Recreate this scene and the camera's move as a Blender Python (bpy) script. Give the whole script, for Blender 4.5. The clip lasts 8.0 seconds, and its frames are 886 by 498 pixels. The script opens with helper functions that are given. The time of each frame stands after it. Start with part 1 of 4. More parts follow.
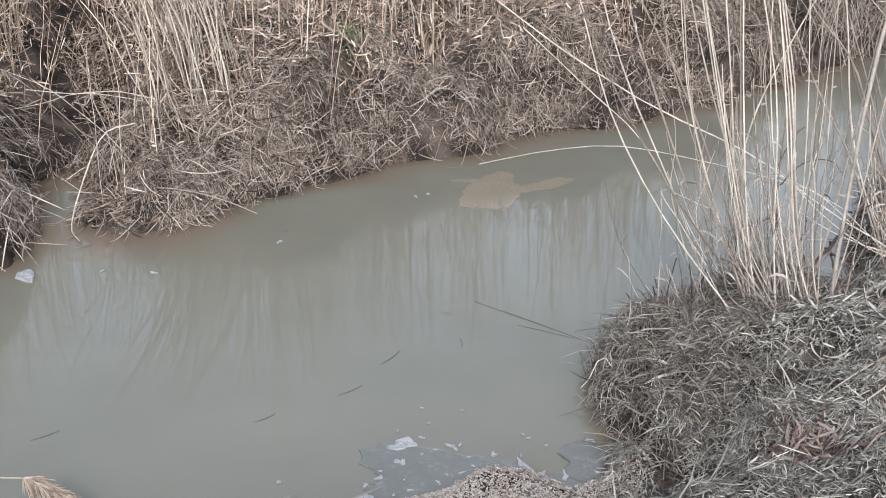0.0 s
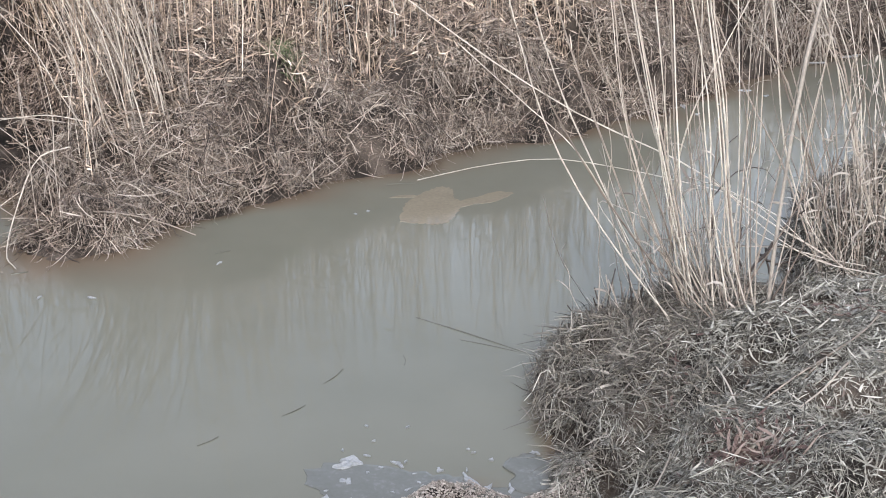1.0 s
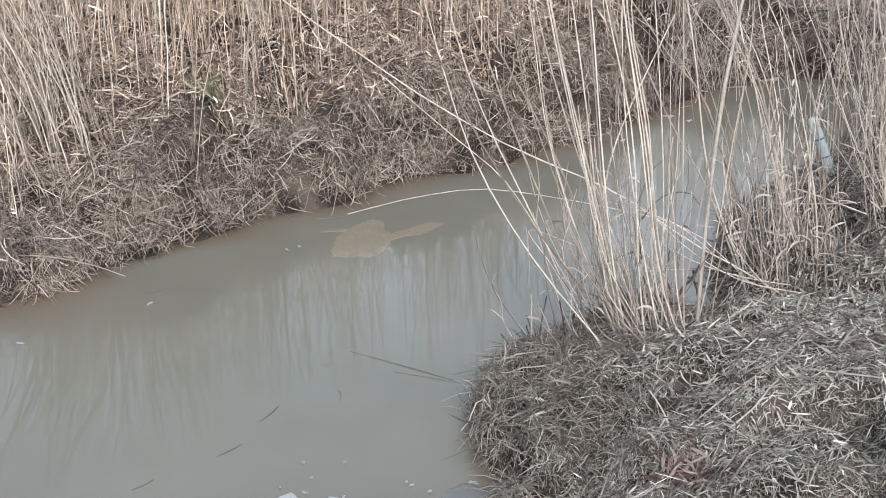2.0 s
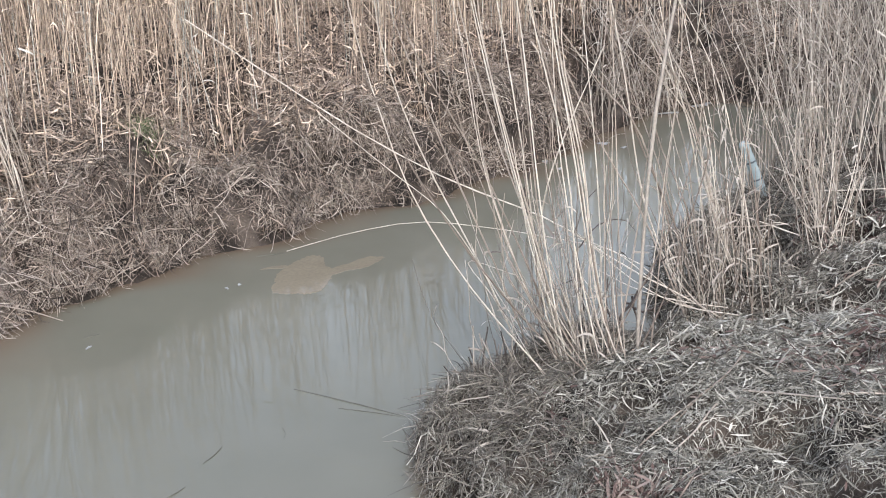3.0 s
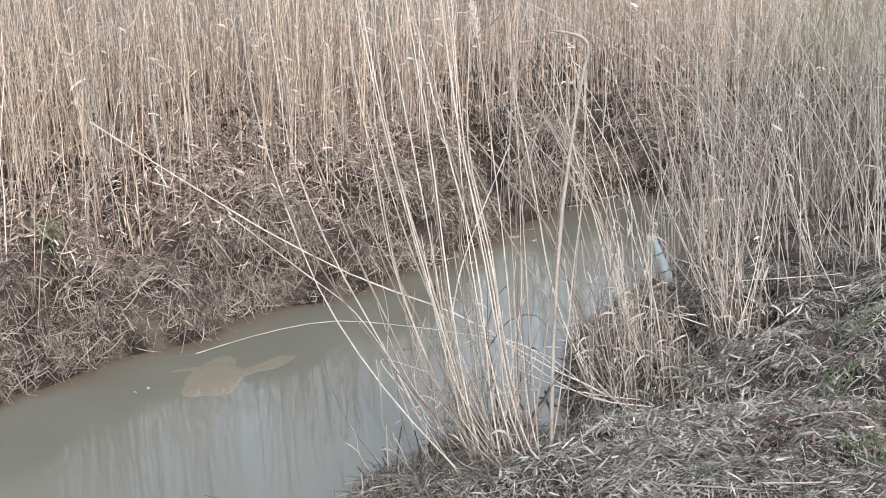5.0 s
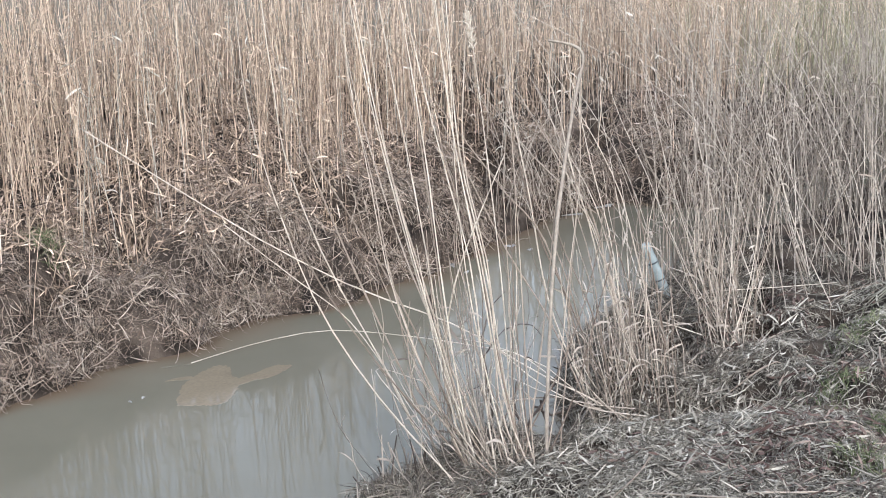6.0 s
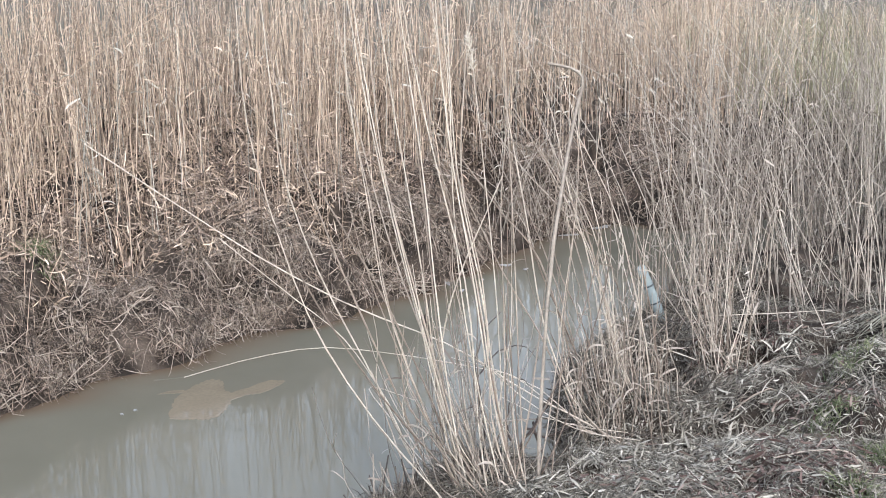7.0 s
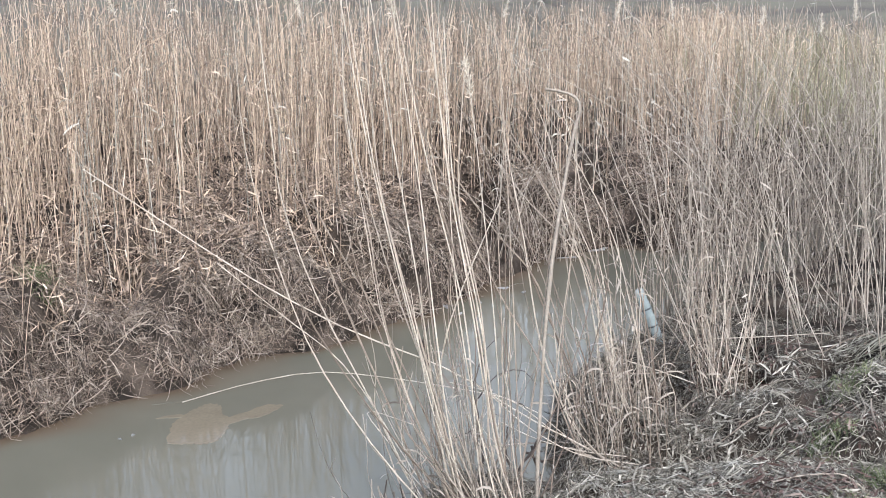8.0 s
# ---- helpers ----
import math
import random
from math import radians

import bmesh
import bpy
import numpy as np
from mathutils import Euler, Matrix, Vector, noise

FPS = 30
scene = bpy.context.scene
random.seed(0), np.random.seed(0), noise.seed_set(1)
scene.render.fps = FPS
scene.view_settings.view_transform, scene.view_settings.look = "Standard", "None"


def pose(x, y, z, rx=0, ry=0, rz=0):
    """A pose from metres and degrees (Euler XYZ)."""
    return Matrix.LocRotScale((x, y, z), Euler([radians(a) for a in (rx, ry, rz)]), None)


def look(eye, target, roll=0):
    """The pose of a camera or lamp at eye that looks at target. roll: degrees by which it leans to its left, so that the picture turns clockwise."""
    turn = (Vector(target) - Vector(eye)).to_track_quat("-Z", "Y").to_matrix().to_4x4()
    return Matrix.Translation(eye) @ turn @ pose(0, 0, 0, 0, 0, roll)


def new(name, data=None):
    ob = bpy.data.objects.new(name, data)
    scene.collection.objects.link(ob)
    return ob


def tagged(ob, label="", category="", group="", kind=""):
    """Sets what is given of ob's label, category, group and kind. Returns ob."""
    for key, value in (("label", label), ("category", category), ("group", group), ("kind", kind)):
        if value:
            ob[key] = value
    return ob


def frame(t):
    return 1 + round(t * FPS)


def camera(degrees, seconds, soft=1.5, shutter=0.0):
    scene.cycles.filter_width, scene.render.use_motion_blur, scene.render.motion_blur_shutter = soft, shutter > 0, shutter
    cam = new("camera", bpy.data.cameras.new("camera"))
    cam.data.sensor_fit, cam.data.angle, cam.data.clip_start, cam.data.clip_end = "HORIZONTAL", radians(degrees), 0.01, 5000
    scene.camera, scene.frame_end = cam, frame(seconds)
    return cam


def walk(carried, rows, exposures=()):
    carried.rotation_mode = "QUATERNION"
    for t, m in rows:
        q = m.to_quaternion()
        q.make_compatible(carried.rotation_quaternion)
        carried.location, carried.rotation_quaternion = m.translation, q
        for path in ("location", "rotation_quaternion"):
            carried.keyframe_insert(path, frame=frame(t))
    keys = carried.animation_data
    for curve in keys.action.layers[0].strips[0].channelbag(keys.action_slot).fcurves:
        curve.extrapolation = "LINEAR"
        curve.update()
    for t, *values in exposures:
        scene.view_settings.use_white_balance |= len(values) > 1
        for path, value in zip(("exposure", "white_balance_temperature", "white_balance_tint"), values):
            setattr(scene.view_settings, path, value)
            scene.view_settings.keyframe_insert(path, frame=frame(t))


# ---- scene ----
FOV = 39.97
EYE_HEIGHT = 2.3      # over the water
cam = camera(FOV, 8.0, soft=1.0)


def aim(yaw, pitch, roll, dx, dy, dz):
    a, b = radians(yaw), radians(pitch)
    way = Vector((-math.sin(a) * math.cos(b), math.cos(a) * math.cos(b), math.sin(b)))
    eye = Vector((dx, dy, EYE_HEIGHT + dz))
    return look(eye, eye + way, roll)


# seconds; yaw, pitch, roll; the hand's drift in metres
ROWS = [
    (0.0, 13.98, -23.89, 0.30, -0.054, 0.009, -0.084), (0.5, 12.53, -23.82, 0.09, -0.049, 0.006, -0.083),
    (1.0, 11.09, -23.15, -0.08, -0.042, 0.009, -0.081), (1.5, 9.34, -22.36, -0.30, -0.037, 0.004, -0.076),
    (3.0, 4.80, -20.34, -1.41, -0.019, -0.008, -0.056), (3.5, 3.30, -19.19, -1.64, -0.013, -0.005, -0.049),
    (4.0, 1.95, -17.74, -1.49, -0.005, -0.002, -0.042), (4.5, 1.08, -16.69, -1.40, -0.001, -0.004, -0.036),
    (5.0, 0.53, -16.11, -1.24, -0.001, 0.002, -0.035), (6.5, 0.19, -15.48, -1.08, 0.002, 0.001, -0.024),
    (7.0, 0.11, -15.00, 0.10, 0.001, 0.005, -0.014), (7.5, 0.04, -14.46, 0.10, 0.002, 0.004, -0.009),
    (8.0, 0.0, -14.0, 0.0, 0.0, 0.0, 0.0),
]
walk(cam, [(t, aim(*row)) for t, *row in ROWS])

# ---- light ----
SUN_EL, SUN_AZ = 36.0, 165.0      # degrees; azimuth clockwise from +y: behind the camera
world = bpy.data.worlds.new("sky")
scene.world = world
world.use_nodes = True
wn = world.node_tree
sky = wn.nodes.new("ShaderNodeTexSky")
sky.sky_type = "NISHITA"
sky.sun_disc = False
sky.sun_elevation = radians(SUN_EL)
sky.sun_rotation = radians(SUN_AZ)
sky.dust_density = 1.0
sky.air_density = 1.0
pale = wn.nodes.new("ShaderNodeHueSaturation")      # thin high cloud takes the blue out of the sky
pale.inputs["Saturation"].default_value = 0.50
wn.links.new(sky.outputs[0], pale.inputs["Color"])
wn.links.new(pale.outputs[0], wn.nodes["Background"].inputs["Color"])
wn.nodes["Background"].inputs["Strength"].default_value = 0.15
sun = new("sun", bpy.data.lights.new("sun", "SUN"))
sun.data.energy, sun.data.angle, sun.data.color = 0.8, radians(12), (1.0, 0.95, 0.88)
az, el = radians(SUN_AZ), radians(SUN_EL)
sun.matrix_world = look((0, 0, 30), Vector((0, 0, 30)) - Vector((math.sin(az) * math.cos(el), math.cos(az) * math.cos(el), math.sin(el))))
scene.view_settings.exposure = 1.74


# ---- materials ----
def material(name, ramp, rough=0.85, source="noise", scale=12.0, fine=90.0, bump=0.3, spec=0.3, metal=0.0, mix=0.5, coat=0.0):
    """A surface whose colour runs along the ramp [(place, (r, g, b)), ...] by strand, object or noise, with fine grain and relief."""
    m = bpy.data.materials.new(name)
    m.use_nodes = True
    n, l = m.node_tree.nodes, m.node_tree.links
    b = n["Principled BSDF"]
    b.inputs["Roughness"].default_value = rough
    b.inputs["Specular IOR Level"].default_value = spec
    b.inputs["Metallic"].default_value = metal
    b.inputs["Coat Weight"].default_value = coat
    geo, ob = n.new("ShaderNodeNewGeometry"), n.new("ShaderNodeObjectInfo")
    big, small = n.new("ShaderNodeTexNoise"), n.new("ShaderNodeTexNoise")
    for tex, s in ((big, scale), (small, fine)):
        tex.inputs["Scale"].default_value = s
        tex.inputs["Detail"].default_value = 5
        l.new(geo.outputs["Position"], tex.inputs["Vector"])
    cr = n.new("ShaderNodeValToRGB")
    while len(cr.color_ramp.elements) < len(ramp):
        cr.color_ramp.elements.new(0.5)
    for e, (p, c) in zip(cr.color_ramp.elements, ramp):
        e.position, e.color = p, (*c, 1)
    f = n.new("ShaderNodeMix")
    f.inputs[0].default_value = mix
    first = {"noise": big.outputs["Fac"], "strand": geo.outputs["Random Per Island"], "object": ob.outputs["Random"]}[source]
    l.new(first, f.inputs[2])
    l.new(small.outputs["Fac"] if source == "noise" else big.outputs["Fac"], f.inputs[3])
    l.new(f.outputs[0], cr.inputs["Fac"])
    l.new(cr.outputs["Color"], b.inputs["Base Color"])
    if bump:
        bp = n.new("ShaderNodeBump")
        bp.inputs["Strength"].default_value = bump
        bp.inputs["Distance"].default_value = 0.004
        l.new(small.outputs["Fac"], bp.inputs["Height"])
        l.new(bp.outputs["Normal"], b.inputs["Normal"])
    return m


STRAW = material("dry_reed", [(0.1, (0.095, 0.071, 0.057)), (0.4, (0.305, 0.230, 0.178)), (0.72, (0.54, 0.428, 0.336)), (0.93, (0.86, 0.74, 0.625))], 0.6, "strand", 9, mix=0.3, bump=0)
PALE = material("bleached_reed", [(0.15, (0.12, 0.092, 0.077)), (0.5, (0.275, 0.228, 0.192)), (0.85, (0.53, 0.475, 0.415))], 0.5, "object", 14, mix=0.38, bump=0)
BLEACH = material("sun_bleached_reed", [(0.3, (0.27, 0.232, 0.198)), (0.5, (0.43, 0.383, 0.332)), (0.7, (0.60, 0.55, 0.49))], 0.5, "noise", 12, 90, 0)
MAT_FAR = material("matted_straw", [(0.18, (0.030, 0.022, 0.019)), (0.48, (0.190, 0.142, 0.117)), (0.75, (0.37, 0.298, 0.248)), (0.93, (0.64, 0.555, 0.475))], 0.8, "strand", 3, mix=0.35, bump=0)
MAT_NEAR = material("grey_straw", [(0.12, (0.020, 0.018, 0.016)), (0.45, (0.145, 0.136, 0.120)), (0.72, (0.29, 0.276, 0.244)), (0.93, (0.60, 0.575, 0.525))], 0.8, "strand", 3, mix=0.35, bump=0)
CROSS_REED = material("pale_leaning_reed", [(0.1, (0.14, 0.115, 0.098)), (0.5, (0.31, 0.272, 0.236)), (0.9, (0.52, 0.475, 0.425))], 0.6, "strand", 8, mix=0.3, bump=0)
GREY_REED = material("grey_reed", [(0.1, (0.10, 0.083, 0.073)), (0.5, (0.235, 0.203, 0.177)), (0.9, (0.44, 0.395, 0.35))], 0.7, "strand", 8, mix=0.3, bump=0)
RED_LEAF = material("brown_leaf", [(0.15, (0.05, 0.030, 0.027)), (0.6, (0.125, 0.086, 0.078)), (0.95, (0.31, 0.255, 0.225))], 0.8, "strand", 20, mix=0.3, bump=0)
GREEN = material("grass_blade", [(0.2, (0.055, 0.075, 0.035)), (0.6, (0.11, 0.14, 0.07)), (0.95, (0.27, 0.275, 0.175))], 0.7, "strand", 10, mix=0.3, bump=0)
DARK = material("dark_bark", [(0.2, (0.025, 0.02, 0.02)), (0.7, (0.08, 0.065, 0.058)), (0.95, (0.16, 0.135, 0.12))], 0.85, "noise", 25, 160, 0.6)
PLUME = material("reed_plume", [(0.2, (0.24, 0.175, 0.14)), (0.6, (0.42, 0.335, 0.275)), (0.95, (0.62, 0.54, 0.46))], 0.9, "strand", 30, mix=0.3, bump=0)
CREAM = material("cream_plume", [(0.2, (0.42, 0.37, 0.31)), (0.6, (0.60, 0.55, 0.48)), (0.95, (0.78, 0.74, 0.68))], 0.9, "strand", 30, mix=0.3, bump=0)
FIELD = material("pale_grass", [(0.2, (0.15, 0.145, 0.095)), (0.6, (0.27, 0.26, 0.18)), (0.95, (0.42, 0.39, 0.29))], 0.8, "strand", 4, mix=0.4, bump=0)
SILT = material("wet_silt", [(0.35, (0.150, 0.131, 0.099)), (0.6, (0.184, 0.158, 0.119))], 0.04, "noise", 6, 60, 0.0, spec=0.3)
ICE = material("white_ice", [(0.35, (0.15, 0.154, 0.158)), (0.6, (0.28, 0.288, 0.30))], 0.45, "noise", 60, 150, 0.8, spec=0.4)
THIN_ICE = material("thin_grey_ice", [(0.35, (0.095, 0.095, 0.084)), (0.55, (0.108, 0.108, 0.099)), (0.7, (0.15, 0.15, 0.147))], 0.06, "noise", 14, 70, 0.15, spec=0.4)
FRINGE = material("grey_brown_straw", [(0.20, (0.024, 0.019, 0.017)), (0.50, (0.175, 0.140, 0.118)), (0.75, (0.37, 0.318, 0.275)), (0.93, (0.66, 0.60, 0.53))], 0.8, "strand", 3, mix=0.35, bump=0)
SOIL = material("brown_soil", [(0.1, (0.04, 0.031, 0.027)), (0.5, (0.135, 0.104, 0.088)), (0.9, (0.29, 0.236, 0.20))], 0.9, "strand", 5, mix=0.4, bump=0)
CRUMB = material("pale_soil", [(0.1, (0.16, 0.135, 0.12)), (0.5, (0.33, 0.29, 0.265)), (0.9, (0.58, 0.53, 0.49))], 0.9, "strand", 8, mix=0.35, bump=0)
CHAFF = material("pale_chaff", [(0.1, (0.16, 0.15, 0.135)), (0.5, (0.34, 0.325, 0.287)), (0.9, (0.56, 0.54, 0.49))], 0.8, "strand", 6, mix=0.3, bump=0)
SHEAF = material("grey_green_leaf", [(0.1, (0.10, 0.10, 0.075)), (0.5, (0.24, 0.235, 0.185)), (0.9, (0.42, 0.41, 0.34))], 0.6, "object", 8, mix=0.4, bump=0)
STALK_GREY = material("weathered_stalk", [(0.3, (0.17, 0.146, 0.126)), (0.5, (0.25, 0.22, 0.192)), (0.7, (0.34, 0.305, 0.27))], 0.55, "noise", 12, 90, 0)
THATCH = material("brown_thatch", [(0.1, (0.03, 0.026, 0.023)), (0.5, (0.125, 0.110, 0.096)), (0.8, (0.26, 0.235, 0.205)), (0.97, (0.52, 0.48, 0.43))], 0.85, "strand", 4, mix=0.35, bump=0)
WET = material("wet_stalk", [(0.3, (0.092, 0.090, 0.074)), (0.7, (0.110, 0.107, 0.090))], 0.2, "noise", 20, 100, 0, spec=0.3)
BOTTLE = material("pale_plastic", [(0.3, (0.20, 0.25, 0.265)), (0.7, (0.30, 0.345, 0.355))], 0.2, "noise", 20, 200, 0.1, spec=0.5)
BAND = material("dark_plastic", [(0.2, (0.04, 0.05, 0.06)), (0.7, (0.09, 0.10, 0.11))], 0.4, "noise", 20, 200, 0.1)


def ground_material():
    m = bpy.data.materials.new("mud_and_turf")
    m.use_nodes = True
    n, l = m.node_tree.nodes, m.node_tree.links
    b = n["Principled BSDF"]
    geo = n.new("ShaderNodeNewGeometry")
    tex = []
    for s, d in ((0.35, 4), (5.0, 8), (70.0, 6)):
        t = n.new("ShaderNodeTexNoise")
        t.inputs["Scale"].default_value, t.inputs["Detail"].default_value = s, d
        l.new(geo.outputs["Position"], t.inputs["Vector"])
        tex.append(t)
    mud, turf = n.new("ShaderNodeValToRGB"), n.new("ShaderNodeValToRGB")
    for cr, cs in ((mud, ((0.36, (0.014, 0.012, 0.011)), (0.5, (0.040, 0.032, 0.027)), (0.68, (0.105, 0.085, 0.072)))),
                   (turf, ((0.3, (0.075, 0.066, 0.058)), (0.5, (0.12, 0.108, 0.09)), (0.72, (0.135, 0.128, 0.10))))):
        cr.color_ramp.elements.new(0.5)
        for e, (p, c) in zip(cr.color_ramp.elements, cs):
            e.position, e.color = p, (*c, 1)
    l.new(tex[1].outputs["Fac"], mud.inputs["Fac"])
    l.new(tex[0].outputs["Fac"], turf.inputs["Fac"])
    # fields begin some way behind the creek
    sep, far = n.new("ShaderNodeSeparateXYZ"), n.new("ShaderNodeMapRange")
    l.new(geo.outputs["Position"], sep.inputs[0])
    l.new(sep.outputs["Y"], far.inputs["Value"])
    far.inputs["From Min"].default_value, far.inputs["From Max"].default_value = 11.0, 15.0
    mx = n.new("ShaderNodeMix")
    mx.data_type = "RGBA"
    l.new(far.outputs[0], mx.inputs[0])
    l.new(mud.outputs["Color"], mx.inputs[6])
    l.new(turf.outputs["Color"], mx.inputs[7])
    l.new(mx.outputs[2], b.inputs["Base Color"])
    b.inputs["Roughness"].default_value = 0.8
    b.inputs["Specular IOR Level"].default_value = 0.12
    bp = n.new("ShaderNodeBump")
    bp.inputs["Strength"].default_value, bp.inputs["Distance"].default_value = 0.9, 0.012
    l.new(tex[2].outputs["Fac"], bp.inputs["Height"])
    l.new(bp.outputs["Normal"], b.inputs["Normal"])
    return m


def water_material():
    m = bpy.data.materials.new("murky_water")
    m.use_nodes = True
    n, l = m.node_tree.nodes, m.node_tree.links
    b = n["Principled BSDF"]
    geo = n.new("ShaderNodeNewGeometry")
    t1, t2 = n.new("ShaderNodeTexNoise"), n.new("ShaderNodeTexNoise")
    for t, s in ((t1, 1.1), (t2, 5.0)):
        t.inputs["Scale"].default_value, t.inputs["Detail"].default_value = s, 6
        l.new(geo.outputs["Position"], t.inputs["Vector"])
    cr = n.new("ShaderNodeValToRGB")
    for e, (p, c) in zip(cr.color_ramp.elements, ((0.3, (0.116, 0.114, 0.091)), (0.7, (0.139, 0.135, 0.110)))):
        e.position, e.color = p, (*c, 1)
    l.new(t1.outputs["Fac"], cr.inputs["Fac"])
    # brown silt shows through the shallows
    near, mx = n.new("ShaderNodeAttribute"), n.new("ShaderNodeMix")
    near.attribute_name = "shallow"
    mx.data_type = "RGBA"
    mx.inputs[7].default_value = (0.125, 0.088, 0.062, 1)
    l.new(near.outputs["Fac"], mx.inputs[0])
    l.new(cr.outputs["Color"], mx.inputs[6])
    l.new(mx.outputs[2], b.inputs["Base Color"])
    b.inputs["IOR"].default_value = 1.33
    b.inputs["Roughness"].default_value = 0.014
    bp = n.new("ShaderNodeBump")
    bp.inputs["Strength"].default_value, bp.inputs["Distance"].default_value = 0.012, 0.004
    l.new(t2.outputs["Fac"], bp.inputs["Height"])
    l.new(bp.outputs["Normal"], b.inputs["Normal"])
    return m


GROUND, WATER = ground_material(), water_material()

# ---- the lie of the land: both shorelines, from upstream to downstream ----
FAR = np.array([(-40, -13), (-9, 1.0), (-5, 3.0), (-3.6, 3.85), (-3.08, 4.2), (-3.23, 4.62), (-3.45, 5.15), (-3.4, 5.4), (-3.15, 5.2),
                (-2.96, 4.75), (-2.72, 4.59), (-2.52, 4.72), (-2.36, 5.15), (-2.0, 5.6), (-1.72, 5.9), (-1.38, 6.2), (-1.33, 6.45), (-1.1, 6.62),
                (-0.7, 6.84), (-0.4, 7.27), (0.05, 7.72), (0.45, 8.4), (0.92, 9.05), (1.32, 9.34), (1.75, 9.2), (2.6, 9.5), (6, 13.7), (40, 54.6)], float)
NEAR = np.array([(-40, -17), (-9, -1.5), (-4, 1.1), (-2.2, 2.2), (-1.15, 2.72), (-0.83, 3.03), (-0.72, 3.2), (-0.59, 3.25), (-0.43, 3.16), (-0.32, 3.25),
                 (-0.34, 3.48), (-0.44, 3.79), (-0.47, 4.0), (-0.37, 4.14), (-0.25, 4.26), (-0.13, 4.43), (0.03, 4.58), (0.20, 4.60), (0.40, 4.62), (0.54, 4.86), (0.50, 5.25), (0.66, 6.02),
                 (0.95, 6.55), (1.25, 6.99), (1.5, 7.45), (2.6, 8.6), (7, 13.2), (42, 54)], float)


def to_line(x, y, line):
    best = np.full(x.shape, 1e9)
    for (ax, ay), (bx, by) in zip(line[:-1], line[1:]):
        dx, dy = bx - ax, by - ay
        s = np.clip(((x - ax) * dx + (y - ay) * dy) / (dx * dx + dy * dy), 0, 1)
        best = np.minimum(best, np.hypot(x - ax - s * dx, y - ay - s * dy))
    return best


def in_water(x, y):
    ring = np.vstack([FAR, NEAR[::-1]])
    inside = np.zeros(x.shape, bool)
    for (ax, ay), (bx, by) in zip(ring, np.roll(ring, -1, 0)):
        if ay != by:
            inside ^= ((ay > y) != (by > y)) & (x < (bx - ax) * (y - ay) / (by - ay) + ax)
    return inside


TABLE = np.random.RandomState(7).rand(256, 256)


def lumps(x, y, size, shift=0):
    u, v = x / size + 31.7 * shift + 500, y / size + 17.3 * shift + 500
    i, j = np.floor(u).astype(int), np.floor(v).astype(int)
    a, b = u - i, v - j
    a, b = a * a * (3 - 2 * a), b * b * (3 - 2 * b)
    g = lambda p, q: TABLE[p % 256, q % 256]
    return (g(i, j) * (1 - a) + g(i + 1, j) * a) * (1 - b) + (g(i, j + 1) * (1 - a) + g(i + 1, j + 1) * a) * b - 0.5


def survey(x, y):
    """Distance from the shore (negative in the water) and whether a place lies on the far side."""
    x, y = np.asarray(x, float), np.asarray(y, float)
    df, dn = to_line(x, y, FAR), to_line(x, y, NEAR)
    d = np.minimum(df, dn)
    far = df < dn
    ragged = np.where(far, 0.13, 0.05) * lumps(x, y, 0.30, 5) + np.where(far, 0.06, 0.03) * lumps(x, y, 0.11, 6)
    return np.where(in_water(x, y), -d, d) + ragged * np.exp(-d / 0.5), far


GULLY_A = np.array([(-3.38, 5.3), (-3.55, 5.8), (-3.85, 6.4), (-4.10, 6.9)])
HOLES = ((1.04, 5.46, 0.15, 0.46), (1.08, 5.16, 0.08, 0.28), (1.45, 5.46, 0.12, 0.46), (1.04, 4.76, 0.05, 0.10), (0.45, 4.42, 0.11, 0.26), (-0.05, 4.12, 0.07, 0.16), (-0.22, 3.85, 0.06, 0.14), (-0.30, 3.62, 0.05, 0.12), (-0.12, 3.62, 0.05, 0.12))
CLEFT = np.array([(-0.28, 3.48), (-0.17, 3.30), (-0.10, 3.12)])
GULLY_B = np.array([(0.47, 8.4), (0.40, 8.8), (0.28, 9.3), (0.12, 9.9)])


